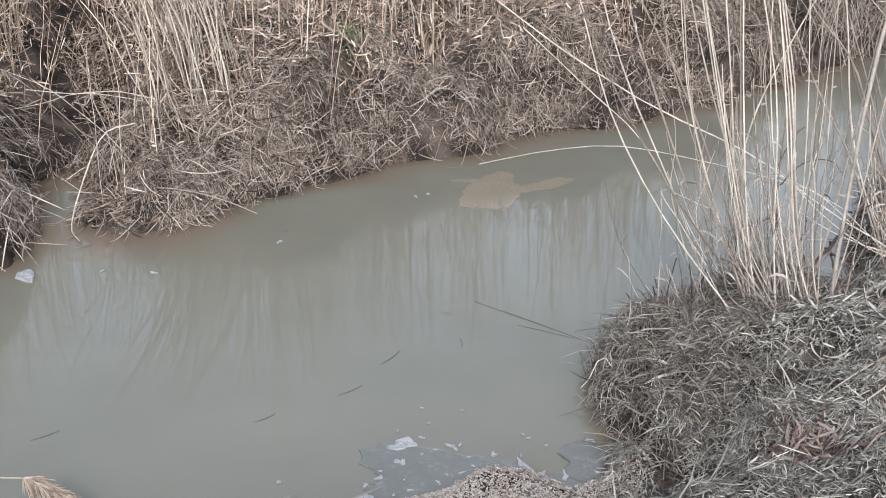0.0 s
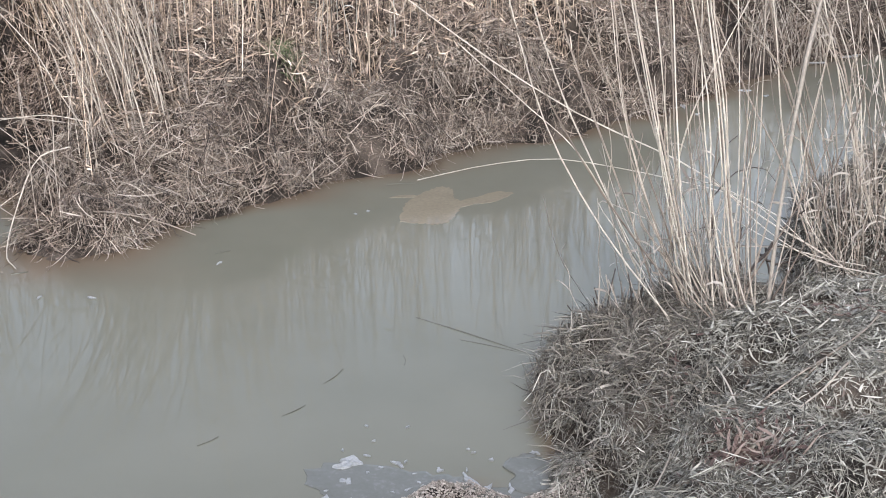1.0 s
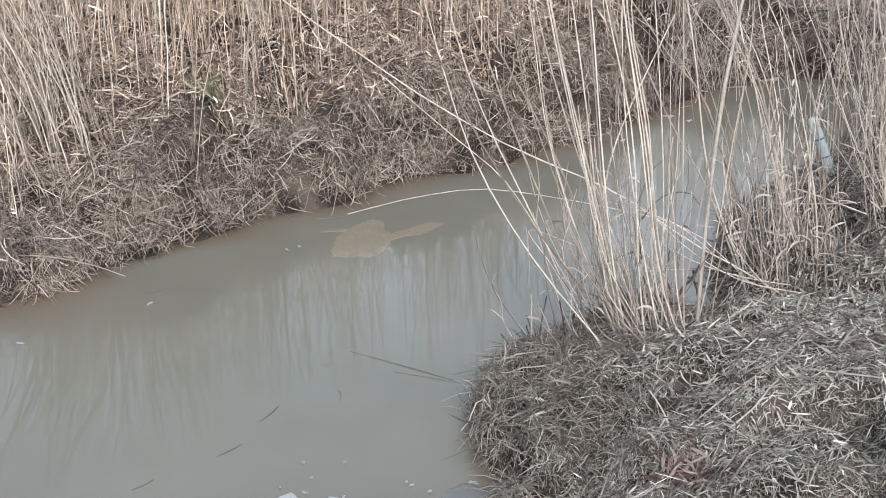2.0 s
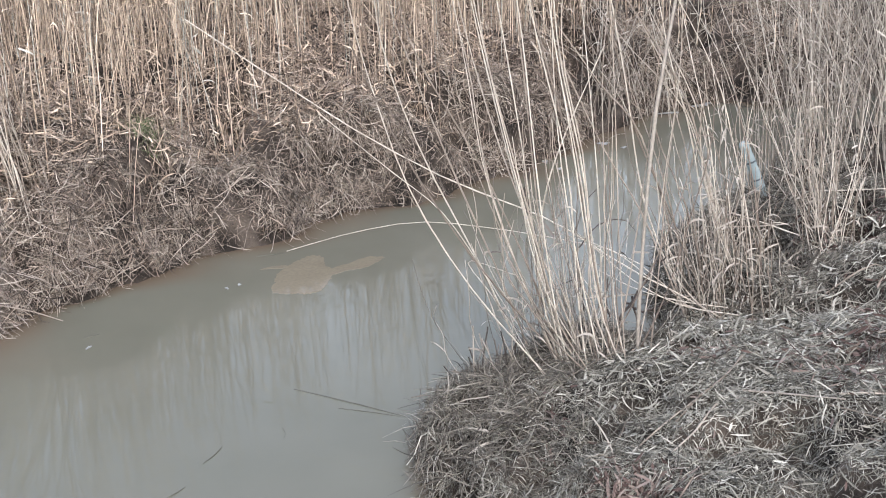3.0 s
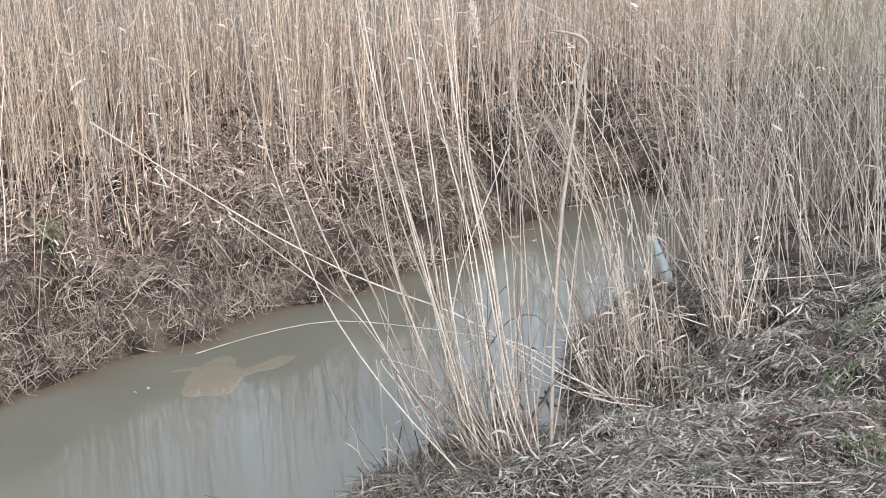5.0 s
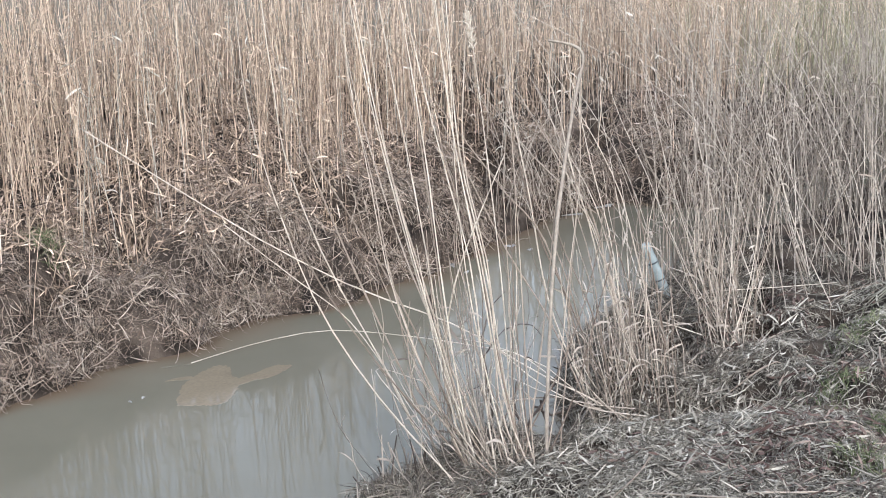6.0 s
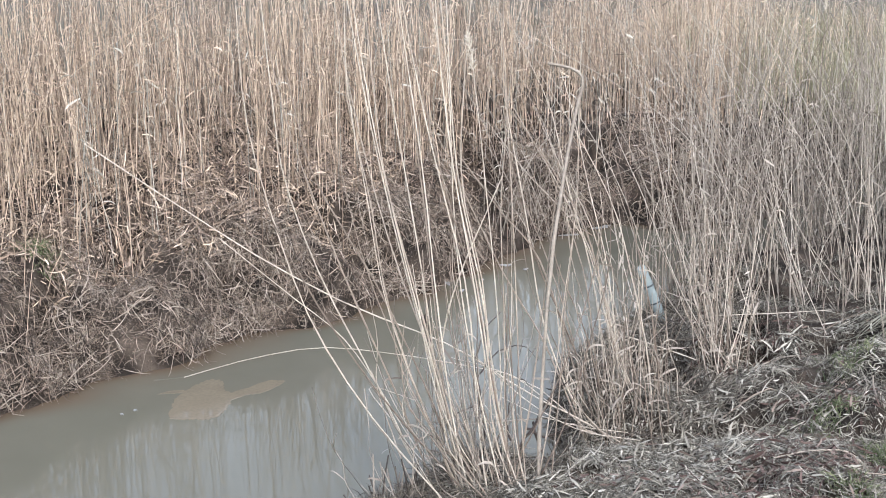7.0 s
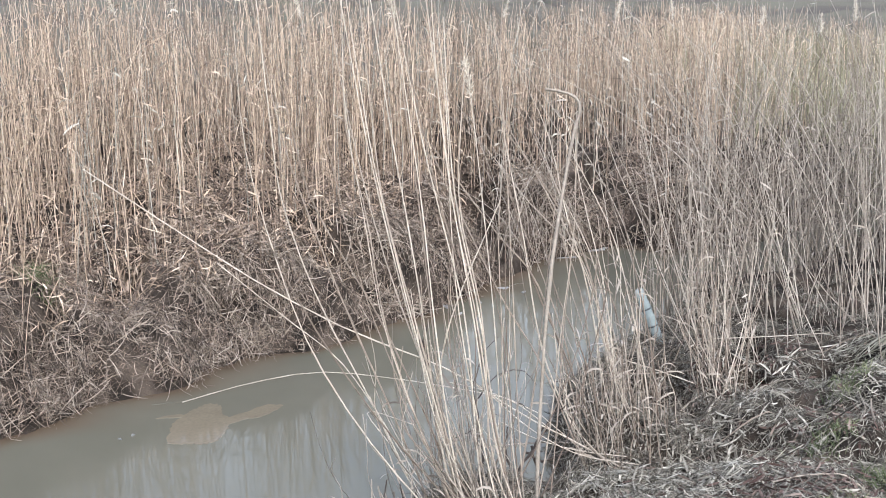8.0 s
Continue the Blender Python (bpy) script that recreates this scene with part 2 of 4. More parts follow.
def height(x, y):
    x, y = np.asarray(x, float), np.asarray(y, float)
    d, far = survey(x, y)
    e = np.maximum(d, 0)
    ef = np.maximum(d - 0.035 * np.clip(0.55 + 1.4 * lumps(x, y, 0.4, 21), 0, 1), 0)      # a narrow shelf of wet mud
    hf = 0.006 + 0.34 * (1 - np.exp(-ef / 0.12)) + 0.36 * (1 - np.exp(-ef / 0.9))
    hn = 0.20 * (1 - np.exp(-e / np.where(y > 4.6, 0.15, 0.07))) + 0.62 * (1 - np.exp(-e / 3.2))
    tip = np.exp(-(((x + 2.62) / 0.45) ** 2 + ((y - 4.95) / 0.35) ** 2))          # the low tongue of land
    hf = hf * (1 - 0.45 * tip)
    low = np.exp(-(((x + 0.6) / 0.45) ** 2 + ((y - 3.1) / 0.42) ** 2))           # the low mud shelf by the ice
    hn = hn * (1 - 0.72 * low)
    h = np.where(far, hf, hn)
    grow = np.clip(np.where(far, ef, e) / 0.15, 0, 1)
    h = h + grow * (0.16 * lumps(x, y, 0.55) + 0.14 * lumps(x, y, 0.22, 1) + 0.06 * lumps(x, y, 0.09, 2)) * np.where(far, 1.0, np.where(y > 4.3, 0.75, 0.45))
    for line, w, deep in ((GULLY_A, 0.40, 0.86), (GULLY_B, 0.32, 0.88)):
        h = h * (1 - deep * grow * np.exp(-(to_line(x, y, line) / w) ** 2))
    pits = np.clip(lumps(x, y, 0.26, 40) - 0.16, 0, 0.2) * 1.4 + np.clip(lumps(x, y, 0.12, 41) - 0.2, 0, 0.2) * 0.5      # hollows under the tangle
    h = h - grow * pits * np.where(far, 1.0, 0.45)
    hole = 0
    for hx, hy, r, deep in HOLES:
        hole = hole + deep * np.exp(-(((x - hx) / r) ** 2 + ((y - hy) / r) ** 2) ** 1.5)
    hole = hole + 0.17 * np.exp(-(to_line(x, y, CLEFT) / 0.05) ** 2)
    mound = 0.10 * np.exp(-(((x - 0.78) / 0.20) ** 2 + ((y - 5.0) / 0.22) ** 2)) + 0.10 * np.exp(-(((x - 1.24) / 0.12) ** 2 + ((y - 5.45) / 0.12) ** 2))
    h = h - hole + mound * grow
    return np.where(d > 0, np.maximum(h, 0.004), -0.30 * (1 - np.exp(d / 0.2)) - 0.01)


# ---- builders ----
RNG = np.random.RandomState(11)


def mesh_of(name, verts, faces, mat, smooth=True):
    me = bpy.data.meshes.new(name)
    verts, faces = np.asarray(verts, np.float32), np.asarray(faces, np.int32)
    k = faces.shape[1]
    me.vertices.add(len(verts))
    me.vertices.foreach_set("co", verts.ravel())
    me.loops.add(faces.size)
    me.loops.foreach_set("vertex_index", faces.ravel())
    me.polygons.add(len(faces))
    me.polygons.foreach_set("loop_start", np.arange(0, faces.size, k, dtype=np.int32))
    me.polygons.foreach_set("use_smooth", np.full(len(faces), smooth))
    me.update(calc_edges=True)
    me.materials.append(mat)
    return me


def strands(pts, rad, sides=3, flat=None):
    """Tubes (sides >= 3) or blades (sides 2) along the polylines pts (N, K, 3) with radii (N, K)."""
    pts, rad = np.asarray(pts, float), np.asarray(rad, float)
    n, k = pts.shape[:2]
    tan = np.gradient(pts, axis=1)
    tan /= np.linalg.norm(tan, axis=2, keepdims=True) + 1e-12
    ref = RNG.normal(size=(n, 1, 3)) if flat is None else np.asarray(flat, float).reshape(-1, 1, 3) * np.ones((n, 1, 1))
    u = np.cross(tan, ref)
    u /= np.linalg.norm(u, axis=2, keepdims=True) + 1e-9
    v = np.cross(tan, u)
    a = np.arange(sides) * 2 * np.pi / sides
    ring = np.cos(a)[None, None, :, None] * u[:, :, None] + np.sin(a)[None, None, :, None] * v[:, :, None]
    verts = (pts[:, :, None] + ring * rad[:, :, None, None]).reshape(-1, 3)
    idx = np.arange(n * k * sides).reshape(n, k, sides)
    if sides == 2:
        q = np.stack([idx[:, :-1, 0], idx[:, :-1, 1], idx[:, 1:, 1], idx[:, 1:, 0]], -1).reshape(-1, 4)
    else:
        nx = np.roll(idx, -1, 2)
        q = np.stack([idx[:, :-1], nx[:, :-1], nx[:, 1:], idx[:, 1:]], -1).reshape(-1, 4)
    return verts, q


def merged(*pieces):
    vs, fs, n = [], [], 0
    for v, f in pieces:
        vs.append(v), fs.append(f + n)
        n += len(v)
    return np.vstack(vs), np.vstack(fs)


def stuff(name, pieces, mat, label, category):
    return tagged(new(name, mesh_of(name, *merged(*pieces), mat)), label, category, kind="stuff")


def part(name, piece, mat, parent, label=""):
    ob = new(name, mesh_of(name, *piece, mat))
    ob.parent = parent
    return tagged(ob, label)


def thing(name, at, label, category, group=""):
    ob = new(name)
    ob.empty_display_size = 0.05
    ob.location = at
    return tagged(ob, label, category, group)


def solid(verts, faces):
    return np.asarray(verts, float), np.asarray(faces, int)


def reed_lines(x, y, z, tall, lean, turn, k=7, bend=1.6, wobble=0.012):
    """Stalk centre lines: tall metres, leaning lean (a fraction of the height) towards the turn angle, more so near the tip."""
    n = len(x)
    s = np.linspace(0, 1, k)[None]
    off = (tall * lean)[:, None] * (0.35 * s + 0.65 * s ** bend)
    up = tall[:, None] * (s - 0.28 * (lean ** 2)[:, None] * s ** 2)
    jig = RNG.normal(size=(n, k, 2)) * wobble * s[..., None]
    return np.stack([x[:, None] + off * np.cos(turn)[:, None] + jig[..., 0], y[:, None] + off * np.sin(turn)[:, None] + jig[..., 1], z[:, None] + up], -1)


def taper(n, k, r0, r1):
    s = np.linspace(0, 1, k)[None]
    return (np.ones((n, 1)) * (r0 * (1 - s) + r1 * s)) * (0.75 + 0.5 * RNG.rand(n, 1))


def blades_on(lines, count, long=(0.10, 0.28), wide=0.006, lo=0.25, hi=0.95, steps=4):
    """Dead leaf blades that leave the stalks and droop."""
    n, k = lines.shape[:2]
    who = RNG.randint(0, n, count)
    s = (lo + (hi - lo) * RNG.rand(count)) * (k - 1)
    i = np.minimum(s.astype(int), k - 2)
    a = (s - i)[:, None]
    p = lines[who, i] * (1 - a) + lines[who, i + 1] * a
    turn, ln = RNG.rand(count) * 6.283, long[0] + (long[1] - long[0]) * RNG.rand(count)
    rise = RNG.uniform(-0.5, 0.9, count)
    t = np.linspace(0, 1, steps)[None]
    out = ln[:, None] * t * (1 - 0.25 * t)
    z = ln[:, None] * (rise[:, None] * t - (0.5 + rise[:, None]) * RNG.uniform(-0.1, 0.95, (count, 1)) * t ** 2)
    pts = np.stack([p[:, :1] + out * np.cos(turn)[:, None], p[:, 1:2] + out * np.sin(turn)[:, None], p[:, 2:] + z], -1)
    w = wide * (0.5 + RNG.rand(count, 1)) * np.interp(np.linspace(0, 1, steps), [0, 0.33, 0.66, 1], [0.55, 1, 0.8, 0.12])[None]
    return strands(pts, w, 2)


def places(n, area, keep):
    """n places that keep(d, far, x, y) allows, in a box (x0, x1, y0, y1) or along a shoreline (line, first, last, reach)."""
    xs, ys, got = [], [], 0
    for _ in range(40):
        m = max(n, 2000)
        if len(area) == 4 and isinstance(area[0], np.ndarray):
            line = area[0][area[1]:area[2]]
            seg = np.diff(line, axis=0)
            ln = np.hypot(seg[:, 0], seg[:, 1])
            k = RNG.choice(len(seg), m, p=ln / ln.sum())
            p = line[:-1][k] + seg[k] * RNG.rand(m, 1)
            nrm = np.stack([-seg[k, 1], seg[k, 0]], -1) / ln[k, None]
            p = p + nrm * RNG.uniform(-0.25, area[3], (m, 1)) + RNG.normal(size=(m, 2)) * 0.08
            x, y = p[:, 0], p[:, 1]
        else:
            x, y = RNG.uniform(area[0], area[1], m), RNG.uniform(area[2], area[3], m)
        d, far = survey(x, y)
        ok = keep(d, far, x, y)
        xs.append(x[ok]), ys.append(y[ok])
        got += int(ok.sum())
        if got >= n:
            break
    return np.concatenate(xs)[:n], np.concatenate(ys)[:n]


def litter(n, area, keep, long, lift, wide, k=4, spread=None, rake=0.28):
    """Straw that lies over the ground, in all directions along its slope."""
    x, y = places(int(n * 1.6), area, keep)
    e = 0.035
    gx, gy = (height(x + e, y) - height(x - e, y)) / (2 * e), (height(x, y + e) - height(x, y - e)) / (2 * e)
    steep = np.hypot(gx, gy)
    ok = RNG.rand(len(x)) < np.sqrt(1 + steep ** 2) / 2.2          # a slope has more surface than its plan
    x, y, gx, gy, steep = x[ok][:n], y[ok][:n], gx[ok][:n], gy[ok][:n], np.minimum(steep[ok][:n], 3.0)
    n = len(x)
    turn = RNG.rand(n) * 6.283 if spread is None else spread[0] + RNG.normal(size=n) * spread[1]
    ln = long[0] + (long[1] - long[0]) * RNG.rand(n) ** 2
    fall = np.arctan2(gy, gx)[:, None]
    rise = np.arctan(steep)[:, None]
    t = np.linspace(-0.5, 0.5, k)[None]
    ang = turn[:, None] + RNG.normal(size=(n, 1)) * 0.36 * t
    along, across = ln[:, None] * t * np.cos(ang - fall), ln[:, None] * t * np.sin(ang - fall)
    over = lift * RNG.rand(n, 1) ** 2 + 0.006
    tilt = RNG.normal(size=(n, 1)) * rake
    over = over + np.abs(tilt * ln[:, None]) * 0.5 + tilt * ln[:, None] * t
    flat = along * np.cos(rise) - over * np.sin(rise)
    px = x[:, None] + flat * np.cos(fall) - across * np.sin(fall)
    py = y[:, None] + flat * np.sin(fall) + across * np.cos(fall)
    z = height(x, y)[:, None] + along * np.sin(rise) + over * np.cos(rise)
    z = np.maximum(z, np.maximum(height(px, py), 0.0) + 0.003)
    w = wide * (0.4 + RNG.rand(n, 1)) * np.interp(np.linspace(0, 1, k), [0, 0.3, 0.7, 1], [0.5, 1.15, 1.0, 0.15])[None]
    return np.stack([px, py, z], -1), w


# ---- ground and water ----
def axis(lo, hi, step, reach):
    fine = np.arange(lo, hi + step / 2, step)
    out = np.cumsum(step * 1.28 ** np.arange(1, 60))
    out = out[: np.searchsorted(out, reach)]
    return np.concatenate([lo - out[::-1], fine, hi + out])


gx, gy = axis(-5.5, 5.0, 0.04, 2500), axis(1.0, 13.0, 0.04, 2500)
GX, GY = np.meshgrid(gx, gy)
GZ = height(GX.ravel(), GY.ravel()).reshape(GX.shape)
grid = np.arange(GX.size).reshape(GX.shape)
quads = np.stack([grid[:-1, :-1], grid[:-1, 1:], grid[1:, 1:], grid[1:, :-1]], -1).reshape(-1, 4)
ground = tagged(new("ground", mesh_of("ground", np.stack([GX.ravel(), GY.ravel(), GZ.ravel()], -1), quads, GROUND)),
                "dark brown muddy banks and dry fields", "ground", kind="structure")
wx, wy = axis(-5.0, 4.5, 0.05, 36), axis(2.0, 12.0, 0.05, 42)
WX, WY = np.meshgrid(wx, wy)
grid = np.arange(WX.size).reshape(WX.shape)
quads = np.stack([grid[:-1, :-1], grid[:-1, 1:], grid[1:, 1:], grid[1:, :-1]], -1).reshape(-1, 4)
water = tagged(new("water", mesh_of("water", np.stack([WX.ravel(), WY.ravel(), 0 * WX.ravel()], -1), quads, WATER)),
               "still murky grey-green creek water", "water", kind="structure")
wd, wfar = survey(WX.ravel(), WY.ravel())
reach = np.where(wfar, 0.13, 0.04) * np.clip(1 + 2.2 * lumps(WX.ravel(), WY.ravel(), 0.35, 50), 0.25, 2.2)
shallow = water.data.attributes.new("shallow", "FLOAT", "POINT")
shallow.data.foreach_set("value", (0.85 * np.exp(-(np.maximum(-wd, 0) / reach) ** 1.5)).astype(np.float32))

# ---- reed bed on the far bank ----
def scatter(n, box, keep):
    x, y = RNG.uniform(box[0], box[1], n), RNG.uniform(box[2], box[3], n)
    d, far = survey(x, y)
    ok = keep(d, far, x, y)
    return x[ok], y[ok], d[ok]


def not_gully(x, y):
    return (to_line(x, y, GULLY_A) > 0.36) & (to_line(x, y, GULLY_B) > 0.13)


def thick_growth(x, y):
    return np.clip(0.60 + 2.1 * lumps(x, y, 0.55, 3) + 0.9 * lumps(x, y, 0.2, 4), 0.05, 1)


x, y, d = scatter(110000, (-7, 9, 4, 17), lambda d, far, x, y: far & (d < 3.9) & (RNG.rand(len(d)) < np.clip((d - 0.18) / 0.8, 0.15, 1) * 0.42 * thick_growth(x, y)) & (d > 0.12) & not_gully(x, y) & (to_line(x, y, GULLY_B) > 0.32) & ((x < 0.24 * y) | (y < 9.8) | (RNG.rand(len(d)) < 0.55)))
tall = (1.45 - 0.050 * (np.hypot(x, y) - 7) - 0.03 * x) * (0.58 + 0.46 * RNG.rand(len(x)) ** 0.7) * np.clip(0.60 + 0.5 * d, 0, 1)
bed = reed_lines(x, y, height(x, y) - 0.02, tall, np.abs(RNG.normal(size=len(x))) * np.where(RNG.rand(len(x)) < 0.18, 0.42, 0.14), RNG.rand(len(x)) * 6.283, wobble=0.018)
stuff("reed_bed", [strands(bed, taper(len(x), 7, 0.0031, 0.0013) * np.where(RNG.rand(len(x), 1) < 0.1, 1.4, 1.0)), blades_on(bed, int(len(x) * 2.2), (0.03, 0.13), 0.0034, 0.1, 0.95)], STRAW,
      "dense bed of dry tan reed stalks on the far bank", "reeds")

flags = reed_lines(*(lambda q: (q[0], q[1], height(q[0], q[1]), 0.7 + 0.7 * RNG.rand(len(q[0])), 0.15 * RNG.rand(len(q[0])), RNG.rand(len(q[0])) * 6.283))(places(260, (-4.5, 5, 5.2, 12), lambda d, far, x, y: far & (d > 0.5) & (d < 3.2) & not_gully(x, y))))
stuff("reed_flags", [strands(flags, taper(len(flags), 7, 0.0028, 0.0012)), blades_on(flags, 420, (0.05, 0.16), 0.0055, 0.25, 1.0, 7)], CHAFF,
      "pale curled dead leaves hanging on the far reeds", "reeds")

# mostly out of view: added so the gully's water mirrors reeds, not sky
bx, by = RNG.uniform(-5.6, -3.5, 700), RNG.uniform(7.4, 9.2, 700)
back = reed_lines(bx, by, height(bx, by) - 0.02, 1.2 + 0.5 * RNG.rand(700), np.abs(RNG.normal(size=700)) * 0.15, RNG.rand(700) * 6.283, wobble=0.018)
stuff("reed_bed", [strands(back, taper(700, 7, 0.0031, 0.0013))], STRAW, "dry tan reeds added behind a muddy gully to block the sky", "reeds")

# ---- matted straw on the far bank ----
SHORE = (FAR, 2, 26, 1.5)       # the far bank in sight


def overhang(n, area, keep, reach, wide):
    """Straw that hangs from the bank's lip down to the water."""
    x, y = places(n, area, keep)
    n = len(x)
    e = 0.05
    gx = survey(x + e, y)[0] - survey(x - e, y)[0]
    gy = survey(x, y + e)[0] - survey(x, y - e)[0]
    turn = np.arctan2(-gy, -gx) + RNG.normal(size=n) * 1.1
    ln = reach[0] + (reach[1] - reach[0]) * RNG.rand(n)
    t = np.linspace(0, 1, 5)[None]
    px, py = x[:, None] + ln[:, None] * t * np.cos(turn)[:, None], y[:, None] + ln[:, None] * t * np.sin(turn)[:, None]
    h = np.maximum(height(px, py), 0.0)
    rise = RNG.uniform(0.0, 0.10, (n, 1))
    z = h[:, :1] + rise * np.sin(np.pi * np.minimum(t * 1.3, 1)) - ln[:, None] * RNG.uniform(0.5, 1.2, (n, 1)) * t ** 1.8
    z = np.maximum(z, h + 0.004)
    return strands(np.stack([px, py, z], -1), wide * (0.5 + RNG.rand(n, 1)) * np.linspace(1, 0.5, 5)[None], 2)


clotted = lambda x, y: RNG.rand(len(x)) < np.clip(0.58 + 1.5 * lumps(x, y, 0.16, 8) + 1.0 * lumps(x, y, 0.06, 12) - 1.5 * np.clip(lumps(x, y, 0.26, 40) - 0.16, 0, 1), 0.14, 1)
p0, w0 = litter(56000, (FAR, 2, 25, 1.1), lambda d, far, x, y: far & (d > 0.02) & (d < 1.1) & clotted(x, y) & not_gully(x, y), (0.008, 0.038), 0.02, 0.0017, 3, rake=0.5)
p1, w1 = litter(42000, SHORE, lambda d, far, x, y: far & (d > 0.03) & (d < 1.5) & clotted(x, y) & not_gully(x, y), (0.03, 0.17), 0.05, 0.0015, k=5, rake=0.35)
p2, w2 = litter(22000, SHORE, lambda d, far, x, y: far & (d > 0.02) & (d < 0.9) & clotted(x, y) & not_gully(x, y), (0.05, 0.24), 0.06, 0.0019, k=6, rake=0.35)
p2b, w2b = litter(2200, SHORE, lambda d, far, x, y: far & (d > 0.0) & (d < 0.9) & (to_line(x, y, GULLY_B) > 0.16), (0.08, 0.24), 0.06, 0.0021, k=6, rake=0.3)
lip = overhang(4200, (FAR, 2, 24, 0.6), lambda d, far, x, y: far & (d > 0.03) & (d < 0.45) & clotted(x, y) & not_gully(x, y), (0.05, 0.20), 0.0017)
stuff("bank_straw", [strands(p0, w0, 2), strands(p1, w1, 2), strands(p2b, w2b, 3)], MAT_FAR, "matted brown dead straw covering the far bank", "straw")
p2d, w2d = litter(15000, (FAR, 2, 24, 0.6), lambda d, far, x, y: far & (d > 0.0) & (d < 0.45) & clotted(x, y) & (to_line(x, y, GULLY_B) > 0.18), (0.03, 0.18), 0.04, 0.0017, k=5, rake=0.35)
stuff("shore_straw", [strands(p2, w2, 2), strands(p2d, w2d, 2), lip], FRINGE, "grey-brown tangled straw fringe along the far shore", "straw")
p3b, w3b = litter(16000, (-5.0, -0.4, 5.0, 9.5), lambda d, far, x, y: far & (d > 0.35) & (d < 2.4) & not_gully(x, y), (0.02, 0.13), 0.20, 0.0030, rake=0.6)
stuff("leaf_straw", [strands(p3b, w3b, 2)], STRAW, "tan reed leaves lying among the far reeds", "straw")
cr, cw = litter(22000, (FAR, 2, 24, 0.9), lambda d, far, x, y: far & (d > 0.015) & (d < 0.9) & not_gully(x, y), (0.006, 0.022), 0.006, 0.0032, 3, rake=0.4)
stuff("bank_crumbs", [strands(cr, cw, 2)], SOIL, "crumbly brown soil and rotted straw on the far bank", "soil")
p3, w3 = litter(42000, (FAR, 2, 25, 3.0), lambda d, far, x, y: far & (d > 0.4) & (d < 3.0) & (to_line(x, y, GULLY_B) > 0.24), (0.02, 0.13), 0.26, 0.0030, rake=0.5)
stuff("reed_litter", [strands(p3, w3, 2)], MAT_FAR, "fallen tan reed leaves under the standing reeds", "straw")


# ---- near bank ----
def tufts(n, each, box, keep, tall, wide, lean=1.0):
    """Tufts of short curved grass blades."""
    x, y = places(n, box, keep)
    x, y = np.repeat(x, each), np.repeat(y, each)
    m = len(x)
    x, y = x + RNG.normal(size=m) * 0.02, y + RNG.normal(size=m) * 0.02
    turn, ln = RNG.rand(m) * 6.283, tall[0] + (tall[1] - tall[0]) * RNG.rand(m)
    out = lean * RNG.rand(m)
    t = np.linspace(0, 1, 4)[None]
    r = ln[:, None] * (0.2 + out[:, None]) * t ** 1.4
    z = np.maximum(height(x, y), 0)[:, None] + ln[:, None] * (t - (0.35 + 0.4 * out[:, None]) * t ** 2)
    pts = np.stack([x[:, None] + r * np.cos(turn)[:, None], y[:, None] + r * np.sin(turn)[:, None], z], -1)
    return strands(pts, wide * (0.5 + RNG.rand(m, 1)) * np.array([[1, 1, 0.8, 0.15]]), 2)


NB = (-1.2, 4.5, 2.4, 8.5)
def covered(x, y):
    """Whether litter lies here: not over the open hollows and the cleft."""
    out = to_line(x, y, CLEFT) > 0.045
    for hx, hy, r, deep in HOLES:
        out &= np.hypot(x - hx, y - hy) > 0.85 * r
    return out & (RNG.rand(len(x)) < np.where((x < 0.12) & (y > 3.45), 0.6, 1.0))


land = lambda d, far, x, y: ~far & (d > 0.0) & covered(x, y) & (x < 0.75 * y) & ~((x < -0.34) & (y < 3.38))
patchy = lambda x, y: RNG.rand(len(x)) < np.clip(0.6 + 1.3 * lumps(x, y, 0.22, 30) + 1.1 * lumps(x, y, 0.07, 31), 0.38, 1) * np.clip(1.5 - 0.45 * x, 0.45, 1) * np.clip(1.0 - 0.55 * (y - 4.6), 0.5, 1)
p4, w4 = litter(56000, (-1.0, 3.2, 2.5, 6.4), lambda d, far, x, y: land(d, far, x, y) & patchy(x, y), (0.015, 0.085), 0.026, 0.0013, 4)
p4b, w4b = litter(20000, (-0.7, 2.6, 2.6, 5.6), lambda d, far, x, y: land(d, far, x, y) & patchy(x, y), (0.005, 0.026), 0.012, 0.0015, 3)
p5, w5 = litter(9000, (-1.0, 3.2, 2.5, 6.4), lambda d, far, x, y: land(d, far, x, y) & patchy(x, y), (0.03, 0.12), 0.03, 0.0018)
p5b, w5b = litter(4500, (0.0, 3.0, 2.6, 6.0), lambda d, far, x, y: land(d, far, x, y) & (RNG.rand(len(x)) < 0.25 + np.exp(-((x - 0.7) / 0.5) ** 2 - ((y - 4.2) / 0.5) ** 2)), (0.02, 0.07), 0.02, 0.0032)
p6, w6 = litter(350, (-0.6, 3.5, 2.6, 6.5), lambda d, far, x, y: ~far & (d > 0.0), (0.06, 0.22), 0.04, 0.0026)
lip2 = overhang(700, (NEAR[::-1].copy(), 4, 23, 0.3), lambda d, far, x, y: ~far & (d > 0.03) & (d < 0.22) & ~((x < -0.30) & (y < 3.42)), (0.04, 0.13), 0.0018)
dry = tufts(2200, 24, (-0.6, 3.0, 2.9, 7.0), lambda d, far, x, y: ~far & (d > 0.02) & covered(x, y) & (RNG.rand(len(d)) < np.where(d < 0.6, 1, 0.3)) & ~((x < -0.30) & (y < 3.42)), (0.025, 0.085), 0.0010)
shag = tufts(240, 20, (-0.6, 0.5, 3.3, 4.8), lambda d, far, x, y: ~far & (d > 0.01) & (d < 0.5), (0.05, 0.13), 0.0017, 1.8)
